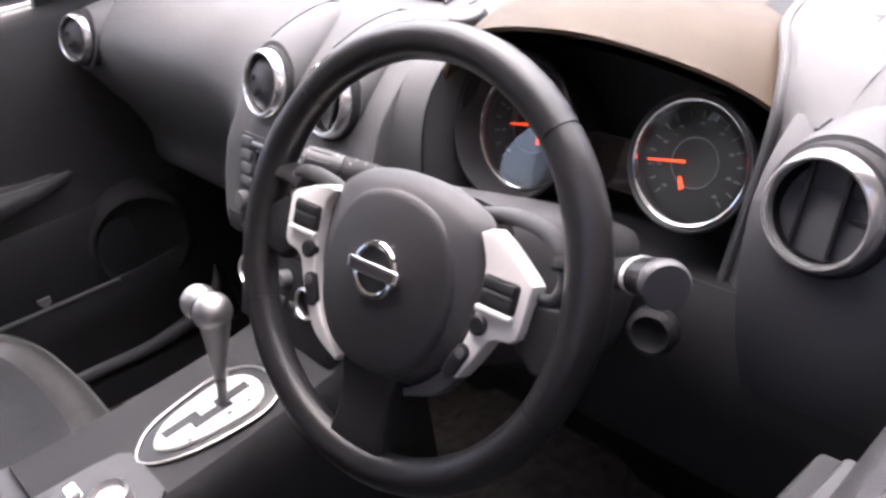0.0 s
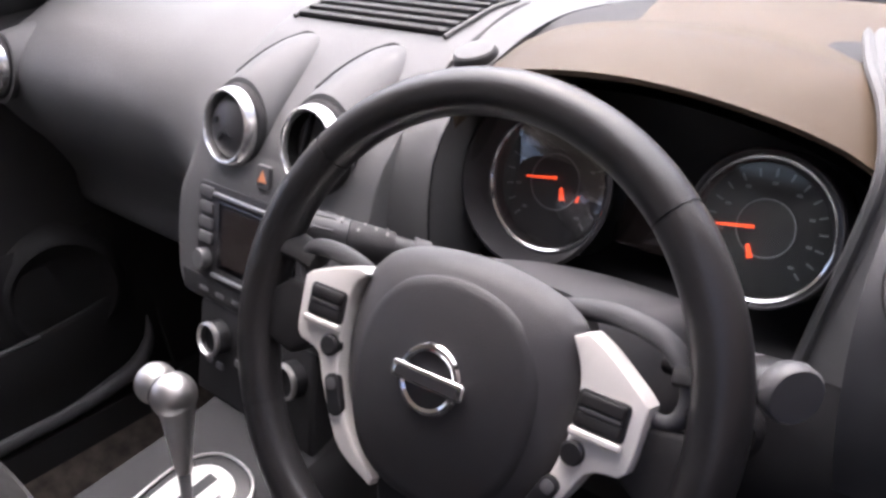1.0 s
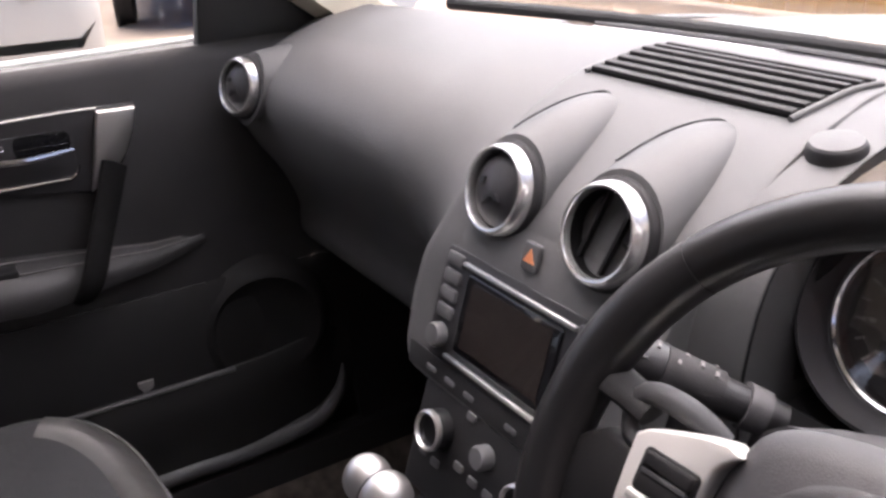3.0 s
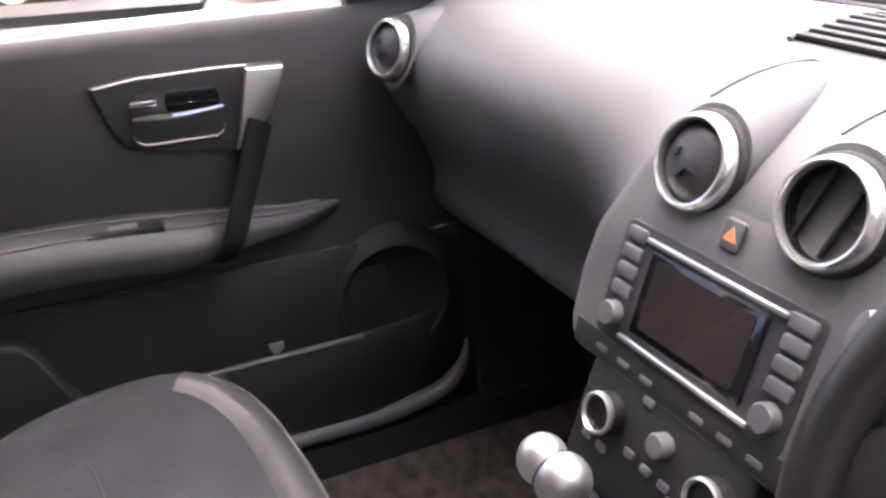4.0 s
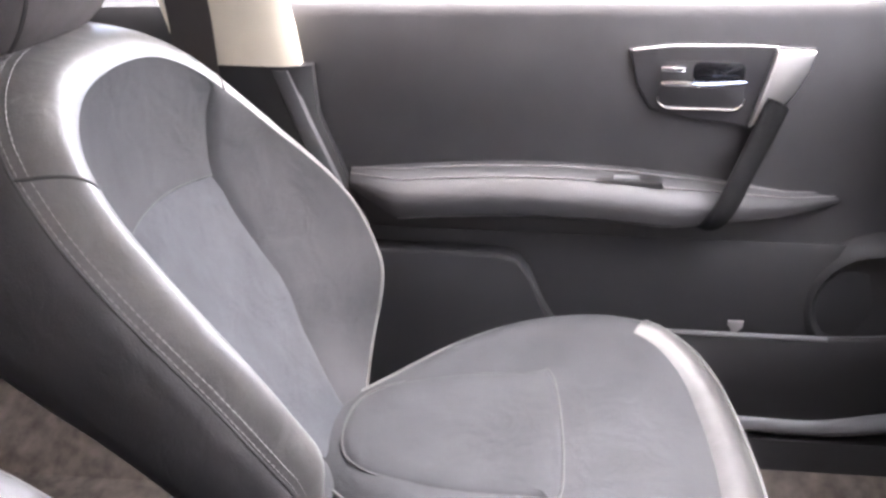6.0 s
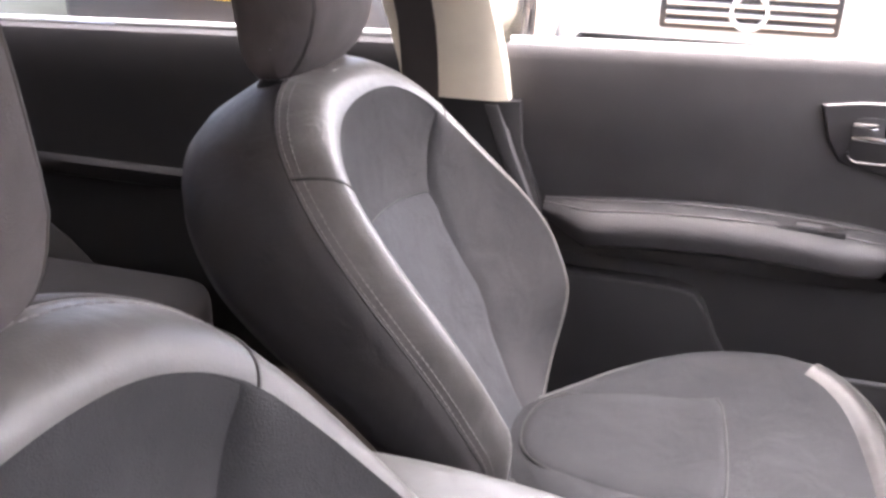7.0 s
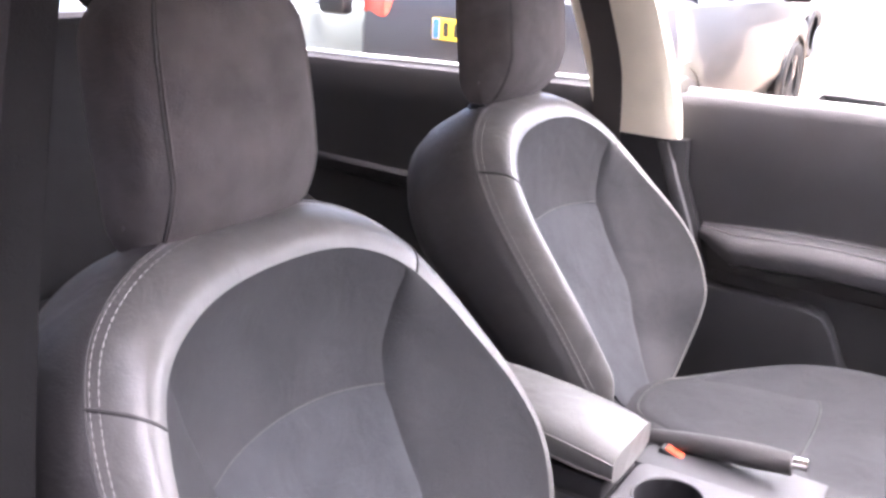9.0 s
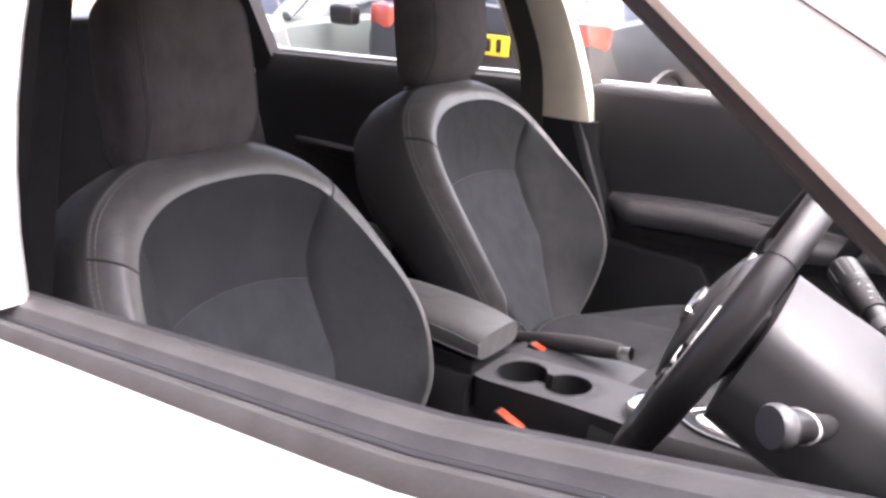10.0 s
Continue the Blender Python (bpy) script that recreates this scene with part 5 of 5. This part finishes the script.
def seat(cx, dy, label, drop=0.0, head=(0.0, 0.0, 0.0), arch=0.35, tilt=0.0, grow=1.0, cut=0.44, inner_cut=0.465):
    st = thing("car_seat", label, "seat", "front seats")
    lean = radians(29.5 + tilt)
    base = Vector((cx, -0.085 + dy + 0.18 * math.sin(radians(tilt)), 0.585 - drop))
    up, fwd = Vector((0, -math.sin(lean), math.cos(lean))), Vector((0, math.cos(lean), math.sin(lean)))

    def back(u, h, d):
        return base + Vector((u, 0, 0)) + up * h + fwd * d

    def wings(u, h):
        return 0.0385 * (abs(u) / 0.22) ** 2 * math.exp(-((h - 0.20) / 0.20) ** 2)

    right = [(0.03, -0.012), (0.11, 0.000), (0.176, 0.034), (0.222, 0.095), (0.244, 0.170), (0.249, 0.250), (0.242, 0.33), (0.224, 0.412), (0.188, 0.482), (0.126, 0.526), (0.050, 0.544)]
    right = [(u, h if h < 0.2 else 0.2 + (h - 0.2) * grow) for u, h in right]
    line = smooth_line(right + [(-u, h) for u, h in right[::-1]], 180, True)
    c = (0.0, 0.24)
    n = len(line)

    def scale(h):
        return 1.0 - 0.20 * ease(h, 0.0, 0.11) * (0.64 + 0.36 * ease(h, 0.18, 0.42))

    inside = [(u * (1.0 - 0.78 * (1.0 - scale(h))), c[1] + (h - c[1]) * scale(h)) for u, h in line]

    def rise(u, h):
        # depth of the padded edge where fabric meets leather
        return (0.042 + wings(u, h)) * ease(h, -0.03, 0.13) - 0.03 * (1 - ease(h, -0.03, 0.13))

    half = sorted((h, abs(u)) for u, h in inside if u > 0)
    h_lo, h_hi = half[0][0] + 0.002, half[-1][0] - 0.0005

    def width(h):
        return float(np.interp(h, [p[0] for p in half], [p[1] for p in half]))

    def crease(h):
        return min(width(h) * 0.985, float(np.interp(h, (0.0, 0.05, 0.1, 0.2, 0.3, 0.36, 0.42, 0.48), (0.045, 0.062, 0.085, 0.115, 0.118, 0.128, 0.155, 0.19))))

    bearing = sorted((math.atan2(h - c[1], u), math.hypot(u, h - c[1]), rise(u, h)) for u, h in inside)
    turn = [bearing[-1][0] - 2 * math.pi] + [b[0] for b in bearing] + [bearing[0][0] + 2 * math.pi]
    reach = [bearing[-1][1]] + [b[1] for b in bearing] + [bearing[0][1]]
    edge = [bearing[-1][2]] + [b[2] for b in bearing] + [bearing[0][2]]

    def dish(u, h):
        a = math.atan2(h - c[1], u)
        s = min(1.0, math.hypot(u, h - c[1]) / float(np.interp(a, turn, reach)))
        return -0.034 + (float(np.interp(a, turn, edge)) + 0.034) * s ** 3

    def wing_depth(u, h):
        cr, w = crease(h), width(h)
        k = min(1.0, max(0.0, (abs(u) - cr) / max(w - cr, 1e-4)))
        soft = min(1.0, (w - cr) / 0.03)
        return dish(u, h) + soft * (0.008 * math.sin(math.pi * k ** 0.8) - 0.003 * math.exp(-((abs(u) - cr) / 0.006) ** 2))

    def h_arch(k):
        return arch - 0.022 * k * k

    ks = np.linspace(-1, 1, 25)
    lower = [[back(k * crease(h), h, wing_depth(k * crease(h), h) + 0.004 - 0.006 * max(0.0, (q - 0.93) / 0.07)) for k in ks for h in [h_lo + (h_arch(k) - h_lo) * q]] for q in np.linspace(0, 1, 30)]
    upper = [[back(k * crease(h), h, wing_depth(k * crease(h), h)) for k in ks for h in [h_arch(k) + (h_hi - h_arch(k)) * (1 - (1 - q) ** 2)]] for q in np.linspace(0, 1, 22)]
    part("backrest_panel", loft(upper), FABRIC, st, "dark grey woven fabric")
    part("insert", loft(lower), FABRIC_LIGHT, st, "paler blue-grey fabric insert")
    part("seam", tube([back(k * crease(h_arch(k)), h_arch(k), wing_depth(k * crease(h_arch(k)), h_arch(k)) - 0.0005) for k in ks], 0.0011, 6), LEATHER_DARK, st)
    for sx in (-1, 1):
        hs = h_lo + (h_hi - h_lo) * (1 - (1 - np.linspace(0, 1, 44)) ** 2)
        side = [[back(sx * u, h, wing_depth(u, h)) for q in np.linspace(0, 1, 13) for u in [crease(h) + (width(h) - crease(h)) * q]] for h in hs]
        part("wing", loft(side), FABRIC, st, "dark grey woven fabric")

    def roll(k, i):
        u, h = line[i]
        return rise(inside[i][0], inside[i][1]) - 0.040 * k * k * ease(h, -0.01, 0.1) + 0.005 * math.sin(math.pi * k)

    def roll_point(k, i, lift=0.0):
        (a, b), (u, h) = inside[i % n], line[i % n]
        return back(a + (u - a) * k, b + (h - b) * k, roll(k, i % n) + lift)

    cuts = [i for i in range(n) for level in [cut if line[i][0] > 0 else inner_cut] if (line[i][1] - level) * (line[(i + 1) % n][1] - level) <= 0]
    i0, i1 = cuts[0], cuts[1]
    for a, b in ((i0, i1), (i1, i0 + n)):
        part("bolster", loft([[roll_point(k, i) for i in range(a, b + 1)] for k in np.linspace(0, 1, 10)]), LEATHER, st, "grey leather roll edging the backrest")
    for i in (i0, i1):
        part("seam", tube([roll_point(k, i, -0.0004) for k in np.linspace(0, 1, 10)], 0.0019, 6), LEATHER_DARK, st)
    rows = []
    for s, dd in ((1.0, 0.0), (1.012, -0.004), (1.03, -0.02), (1.04, -0.06), (1.04, -0.105), (1.015, -0.135), (0.94, -0.158), (0.75, -0.168), (0.4, -0.170), (0.02, -0.170)):
        rows.append([back(c[0] + s * (u - c[0]), c[1] + s * (h - c[1]), roll(1.0, i) + dd * (0.66 + 0.36 * ease(h, 0.08, 0.46))) for i, (u, h) in enumerate(line)])
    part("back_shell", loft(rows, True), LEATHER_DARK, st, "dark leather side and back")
    part("piping", tube([roll_point(1.0, i, 0.001) for i in range(n)], 0.0013, 6, True), LEATHER_DARK, st)
    for k in (0.955, 0.87):
        part("stitching", stitches([roll_point(k, i, 0.0002) for i in range(n + 1)]), STITCH, st)
    # cushion
    cb = Vector((cx, 0.13 + dy, 0.609 - drop))
    tip = radians(3)

    def flat(u, v, d):
        return cb + Vector((u, v, d + v * math.tan(tip)))

    ro = [(0.012, -0.285), (0.070, -0.248), (0.130, -0.190), (0.196, -0.116), (0.240, -0.035), (0.258, 0.05), (0.257, 0.135), (0.230, 0.203), (0.165, 0.243), (0.06, 0.257)]
    cl = smooth_line(ro + [(-u, v) for u, v in ro[::-1]], 96, True)
    cin = 0.80

    def cush(s, u, v):
        return -0.006 + 0.030 * (abs(u) / 0.22) ** 3 + 0.012 * s ** 2 - 0.035 * max(0, (v - 0.10) / 0.15) ** 2.0

    cp = part("cushion_panel", polar(cl, (0, 0), (0.0005, 0.2, 0.4, 0.6, 0.72, cin, cin + 0.01), lambda s, u, v: cush(s, u, v), flat), FABRIC, st, "dark grey woven fabric")
    ci = smooth_line([(-0.060, -0.215), (-0.112, -0.12), (-0.124, 0.0), (-0.120, 0.028), (0.0, 0.036), (0.120, 0.028), (0.124, 0.0), (0.112, -0.12), (0.060, -0.215)], 60, True)
    part("insert", polar(ci, (0, -0.09), (0.0005, 0.4, 0.7, 0.9, 0.97, 1.0), lambda s, u, v: cush(math.hypot(u / 0.25, v / 0.25), u, v) + 0.008 - 0.011 * max(0, (s - 0.85) / 0.15) ** 2, flat), FABRIC, cp, "worn fabric insert")
    part("seam", tube([flat(u, v, cush(math.hypot(u / 0.25, v / 0.25), u, v) - 0.0006) for u, v in ci], 0.0016, 6, True), LEATHER_DARK, cp)

    def cedge(s, u, v):
        k = (s - cin) / (1 - cin)
        return cush(cin, u * cin / s, v * cin / s) + 0.014 * math.sin(math.pi * 0.8 * k) - 0.026 * k * k

    front = [i for i in range(len(cl)) if cl[i][1] > 0.185]
    fa, fb = front[0] - 1, front[-1] + 1
    part("cushion_edge", polar(cl, (0, 0), np.linspace(cin, 1.0, 9), cedge, flat, (fa, fb)), LEATHER_SHADED, st, "grey leather front edge of the cushion")
    part("cushion_border", polar(cl, (0, 0), np.linspace(cin, 1.0, 9), lambda s, u, v: cush(s, u, v) + (cedge(1.0, u / s, v / s) - cush(1.0, u / s, v / s)) * ((s - cin) / (1 - cin)) ** 2, flat, (fb, fa + len(cl))), FABRIC, st)
    rows = [[flat(s * u, s * v, cedge(1.0, u, v) + dd) for u, v in cl] for s, dd in ((1.0, 0.0), (1.01, -0.012), (1.01, -0.06), (0.97, -0.11), (0.90, -0.16), (0.3, -0.17))]
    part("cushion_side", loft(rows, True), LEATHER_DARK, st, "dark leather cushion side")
    part("piping", tube([flat(1.006 * u, 1.006 * v, cedge(1.0, u, v) + 0.001) for u, v in cl], 0.0020, 6, True), ARMREST, st)
    for sx in (-1, 1):
        part("rail", box(cx + sx * 0.18 - 0.02, cx + sx * 0.18 + 0.02, -0.12 + dy, 0.33 + dy, 0.295, 0.42, 0.004), BLACK, st)
    # headrest
    hm = Matrix.Translation((cx + head[0], head[1], head[2])) @ Matrix.Rotation(radians(7), 4, "X")
    half_h = 0.130

    def pad(t, k):
        inset = 0.045 * (1 - math.sqrt(max(0.0, 1 - max(0.0, (abs(k) - 0.6) / 0.4) ** 2)))
        hw = 0.110 - 0.012 * max(0.0, k) ** 2 - inset
        hd = 0.058 - 0.004 * k * k - inset
        ct, s2 = math.cos(t), math.sin(t)
        x = hw * math.copysign(abs(ct) ** 0.55, ct)
        return hm @ Vector((x, hd * math.copysign(abs(s2) ** 0.55, s2) + ((0.010 * (1 - (x / hw) ** 2) - 0.045 * max(0.0, (-k - 0.30) / 0.70) ** 1.4) if s2 > 0 else 0.0), half_h * k))

    ends = [0.6 + 0.4 * math.sin(a) for a in np.linspace(0, math.pi / 2, 8)]
    levels = [-e for e in ends[::-1]] + list(np.linspace(-0.5, 0.5, 7)) + ends
    hr = part("headrest", loft([[pad(t, k) for t in np.linspace(0, 2 * math.pi, 65)[:-1]] for k in levels], True, True), HEADREST, st, "dark fabric headrest")
    for sx in (-1, 1):
        a = math.pi / 2 - sx * 0.78
        part("seam", tube([pad(a, k) for k in levels[3:-3]], 0.0012, 6), LEATHER_DARK, hr)
        part("piping", tube([pad(a + sx * 0.05, k) for k in levels[3:-3]], 0.0012, 6), HEADREST, hr)
        part("post", tube([hm @ Vector((sx * 0.06, 0.0, -0.10)), hm @ Vector((sx * 0.06, -0.012, -0.17))], 0.007, 12), CHROME, hr)
        part("post_guide", lathe([(0.022, -0.02), (0.022, 0.006), (0.016, 0.011), (0.0005, 0.011)], Matrix.Translation(hm @ Vector((sx * 0.085, -0.012, -0.125))), 16), BLACK, st)
    return st


seat(-0.352, 0.0, "grey leather and fabric front passenger seat, worn pale", 0.0, (0.0, -0.402, 1.172), 0.372, 4.5, 1.085, 0.475)
seat(0.378, 0.070, "grey leather and fabric driver seat with headrest", 0.012, (-0.002, -0.312, 1.136), 0.345)

# ---- rear of the cabin ----
bench = thing("rear_bench", "rear bench with the cabin shadow put into its dark fabric colour", "seat")
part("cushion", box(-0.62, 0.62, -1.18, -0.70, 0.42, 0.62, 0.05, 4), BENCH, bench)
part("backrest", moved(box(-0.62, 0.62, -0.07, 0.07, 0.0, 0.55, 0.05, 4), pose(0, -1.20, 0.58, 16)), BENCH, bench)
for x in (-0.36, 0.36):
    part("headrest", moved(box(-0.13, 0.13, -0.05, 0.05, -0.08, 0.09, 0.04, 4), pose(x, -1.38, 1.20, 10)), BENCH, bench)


def belt(sx, y_shift):
    b = thing("seat_belt", "dark webbing seat belt on the centre pillar", "seat belt", "front belts")
    pts = [(sx * x, -0.335 + y_shift - dy, z) for x, dy, z in ((0.655, 0.0, 0.45), (0.655, 0.0, 0.80), (0.644, 0.005, 1.05), (0.606, 0.02, 1.17), (0.560, 0.03, 1.25), (0.505, 0.036, 1.33))]
    line = smooth_line(pts, 20)
    part("webbing", loft([[(p[0], p[1] - 0.036, p[2]), (p[0], p[1] + 0.023, p[2])] for p in line], thick=0.002), BELT, b)
    part("anchor", moved(box(-0.014, 0.014, -0.036, 0.036, -0.055, 0.05, 0.012, 3), pose(sx * 0.517, -0.370 + y_shift, 1.315, 0, sx * -38)), PLASTIC_MID, b, "plastic belt anchor")


belt(-1, 0.0)
belt(1, -0.02)

# ---- outside ----
def paint(name, color):
    return material(name, color, 0.45, 0.0, coat=0.25, mottle=0.06, mottle_scale=2)


HEADLAMP = glass_material("lamp_lens", (0.95, 0.95, 0.95), 0.1)
TAIL = material("tail_lens", (0.45, 0.075, 0.05), 0.18, coat=0.5)
PLATE_YELLOW = material("yellow_plate", (0.80, 0.58, 0.03), 0.5)
PLATE_BLUE = material("blue_strip", (0.02, 0.13, 0.60), 0.5)
DARK_GLASS = material("car_glass", (0.03, 0.035, 0.04), 0.06, coat=0.5)


def parked_car(at, yaw, mat, label, suv=False, low=0.0, plate_z=0.74):
    """A parked car, nose along local +y, standing on its wheels at z = 0."""
    car = thing("parked_car", label, "car", "parked cars")
    m = pose(at[0], at[1], 0, 0, 0, yaw)
    lift = 0.10 if suv else -low
    nose = 0.15 if suv else 0.0
    stations = ((-2.05, 0.45, 0.86, 0.74), (-2.0, 0.36, 1.0, 0.80), (-1.4, 0.30, 1.04, 0.86), (0.0, 0.28, 1.02, 0.88), (0.9, 0.28, 1.0, 0.87), (1.5, 0.30, 0.92 + 0.3 * nose, 0.85), (1.95, 0.34, 0.80 + nose, 0.80), (2.05, 0.38, 0.74 + nose, 0.76), (2.09, 0.46, 0.64 + nose, 0.68))
    rows = []
    for y, z0, z1, w in stations:
        z0, z1 = z0 + lift, z1 + lift
        rows.append([m @ Vector(p) for p in ((-w * 0.9, y, z0), (-w, y, z0 + 0.15), (-w, y, z1 - 0.22), (-w * 0.95, y, z1 - 0.05), (-w * 0.8, y, z1), (0, y, z1 + 0.03), (w * 0.8, y, z1), (w * 0.95, y, z1 - 0.05), (w, y, z1 - 0.22), (w, y, z0 + 0.15), (w * 0.9, y, z0))])
    part("body", loft(rows, True, True), mat, car, smooth=50)
    cab = []
    for y, z, w in ((-1.95, 0.98, 0.74), (-1.55, 1.42, 0.60), (-0.6, 1.50, 0.60), (0.15, 1.44, 0.58), (0.95, 0.99, 0.74)):
        cab.append([m @ Vector(p) for p in ((-0.78, y, 0.95 + lift), (-w, y, z + lift - 0.03), (-w * 0.85, y, z + lift), (w * 0.85, y, z + lift), (w, y, z + lift - 0.03), (0.78, y, 0.95 + lift))])
    part("cabin_glass", loft(cab, caps=True), DARK_GLASS, car)
    roof = []
    for y, z, w in ((-1.52, 1.43, 0.61), (-0.6, 1.512, 0.61), (0.13, 1.452, 0.59)):
        roof.append([m @ Vector((x * w, y, z + lift + 0.006 * (1 - x * x))) for x in np.linspace(-1, 1, 7)])
    part("roof", loft(roof, thick=0.02), mat, car)
    for sx in (-1, 1):
        for y in (-0.95, -0.35):
            part("pillar", tube([m @ Vector((sx * 0.785, y, 0.98 + lift)), m @ Vector((sx * 0.605, y + 0.02, 1.46 + lift))], 0.035, 6), mat, car)
        part("pillar", tube([m @ Vector((sx * 0.76, 0.92, 1.0 + lift)), m @ Vector((sx * 0.59, 0.14, 1.44 + lift))], 0.035, 6), mat, car)
        part("door_mirror", moved(box(-0.10, 0.10, -0.05, 0.05, -0.06, 0.06, 0.03, 2), m @ Matrix.Translation((sx * 0.97, 0.62, 1.02 + lift))), BLACK, car, "black wing mirror")
        part("headlamp", moved(box(-0.17, 0.17, -0.12, 0.12, -0.07, 0.07, 0.04, 2), m @ Matrix.Translation((sx * 0.60, 1.95, 0.68 + nose + lift)) @ Matrix.Rotation(radians(-sx * 20), 4, "Z")), HEADLAMP, car)
        part("tail_lamp", moved(box(-0.12, 0.12, -0.07, 0.07, -0.075, 0.075, 0.04, 2), m @ Matrix.Translation((sx * 0.68, -1.97, 0.92 + lift)) @ Matrix.Rotation(radians(sx * 20), 4, "Z")), TAIL, car, "red tail lamp")
        for y in (-1.28, 1.30):
            c = m @ Vector((sx * 0.80, y, 0.32))
            nrm = m.to_3x3() @ Vector((sx, 0, 0))
            w = part("wheel", lathe([(0.0005, 0.05), (0.10, 0.06), (0.20, 0.045), (0.22, 0.07)], aim(c, nrm), 24), SATIN, car)
            part("tyre", lathe([(0.215, 0.07), (0.25, 0.085), (0.30, 0.08), (0.32, 0.05), (0.32, -0.08), (0.29, -0.10)], aim(c, nrm), 28), TYRE, w)
            part("arch", lathe([(0.35, 0.0), (0.36, 0.075), (0.39, 0.08), (0.40, 0.05)], aim(c, nrm), 28, False), BLACK, car)
    g = part("grille", moved(box(-0.36, 0.36, -0.05, 0.03, -0.09, 0.09, 0.02, 2), m @ Matrix.Translation((0, 2.07, 0.62 + 0.8 * nose + lift))), BLACK, car)
    for i in range(4):
        part("grille_bar", moved(box(-0.33, 0.33, -0.01, 0.012, -0.008, 0.008, 0.003), m @ Matrix.Translation((0, 2.105, 0.565 + 0.8 * nose + lift + 0.038 * i))), SATIN, g)
    part("badge", tube([m @ Vector((0.07 * math.cos(t), 2.125, 0.62 + 0.8 * nose + lift + 0.07 * math.sin(t))) for t in np.linspace(0, 2 * math.pi, 21)[:-1]], 0.012, 6, True), CHROME, g)
    part("bumper", moved(box(-0.72, 0.72, -0.06, 0.06, -0.10, 0.10, 0.05, 3), m @ Matrix.Translation((0, 2.03, 0.45 + lift))), BLACK if suv else mat, car)
    pl = part("rear_plate", moved(box(-0.26, 0.26, -0.008, 0.008, -0.055, 0.055, 0.004), m @ Matrix.Translation((0, -2.075, plate_z + lift))), PLATE_YELLOW, car, "yellow plate with plain dark bars")
    part("blue_strip", moved(box(-0.02, 0.02, -0.003, 0.003, -0.05, 0.05, 0.001), m @ Matrix.Translation((-0.232, -2.083, plate_z + lift))), PLATE_BLUE, pl)
    for i in range(6):
        x = -0.17 + 0.068 * i + (0.03 if i > 3 else 0)
        part("bar", moved(box(-0.016, 0.016, -0.003, 0.003, -0.036, 0.036, 0.001), m @ Matrix.Translation((x, -2.084, plate_z + lift))), BLACK, pl)
    return car


# white paint greyed so that the shade on the car's front is in its colour
parked_car((-5.35, 0.25), -90, paint("shaded_white_paint", (0.42, 0.43, 0.42)), "white off-road car parked nose-on beyond the passenger door", True)
parked_car((-5.10, -2.13), 90, paint("dark_grey_paint", (0.032, 0.033, 0.036)), "dark grey hatchback with a yellow rear plate", False, 0.0, 0.83)
parked_car((-3.72, -4.10), -90, paint("silver_green_paint", (0.125, 0.145, 0.14)), "silver-green car parked beside the dark hatchback", False, 0.12)
parked_car((-8.2, -4.0), 0, paint("green_grey_paint", (0.11, 0.13, 0.115)), "grey-green off-road car parked broadside", True)
parked_car((-12.5, -3.0), -90, WHITE_PAINT, "white car parked far off, nose-on", True)
parked_car((-9.6, 3.55), 73, paint("blue_paint", (0.015, 0.12, 0.62)), "bright blue car with a yellow rear plate", False, 0.0, 0.80)

fence = thing("fence", "warm timber board fence in full sun", "fence", kind="structure")
rng = random.Random(4)
board = finish(box(-0.075, 0.075, -0.012, 0.012, 0.0, 1.9, 0.004, 1), "board", TIMBER)
for i in range(110):
    ob = new("board", board)
    ob.parent = fence
    ob.location = (-9.0 + 0.158 * i, 7.5 + rng.uniform(-0.008, 0.008), 0.05)
    ob.rotation_euler = (0, 0, radians(rng.uniform(-1, 1)))
for z in (0.5, 1.5):
    part("rail", box(-9.1, 8.5, 7.52, 7.58, z - 0.04, z + 0.04, 0.004), TIMBER, fence)
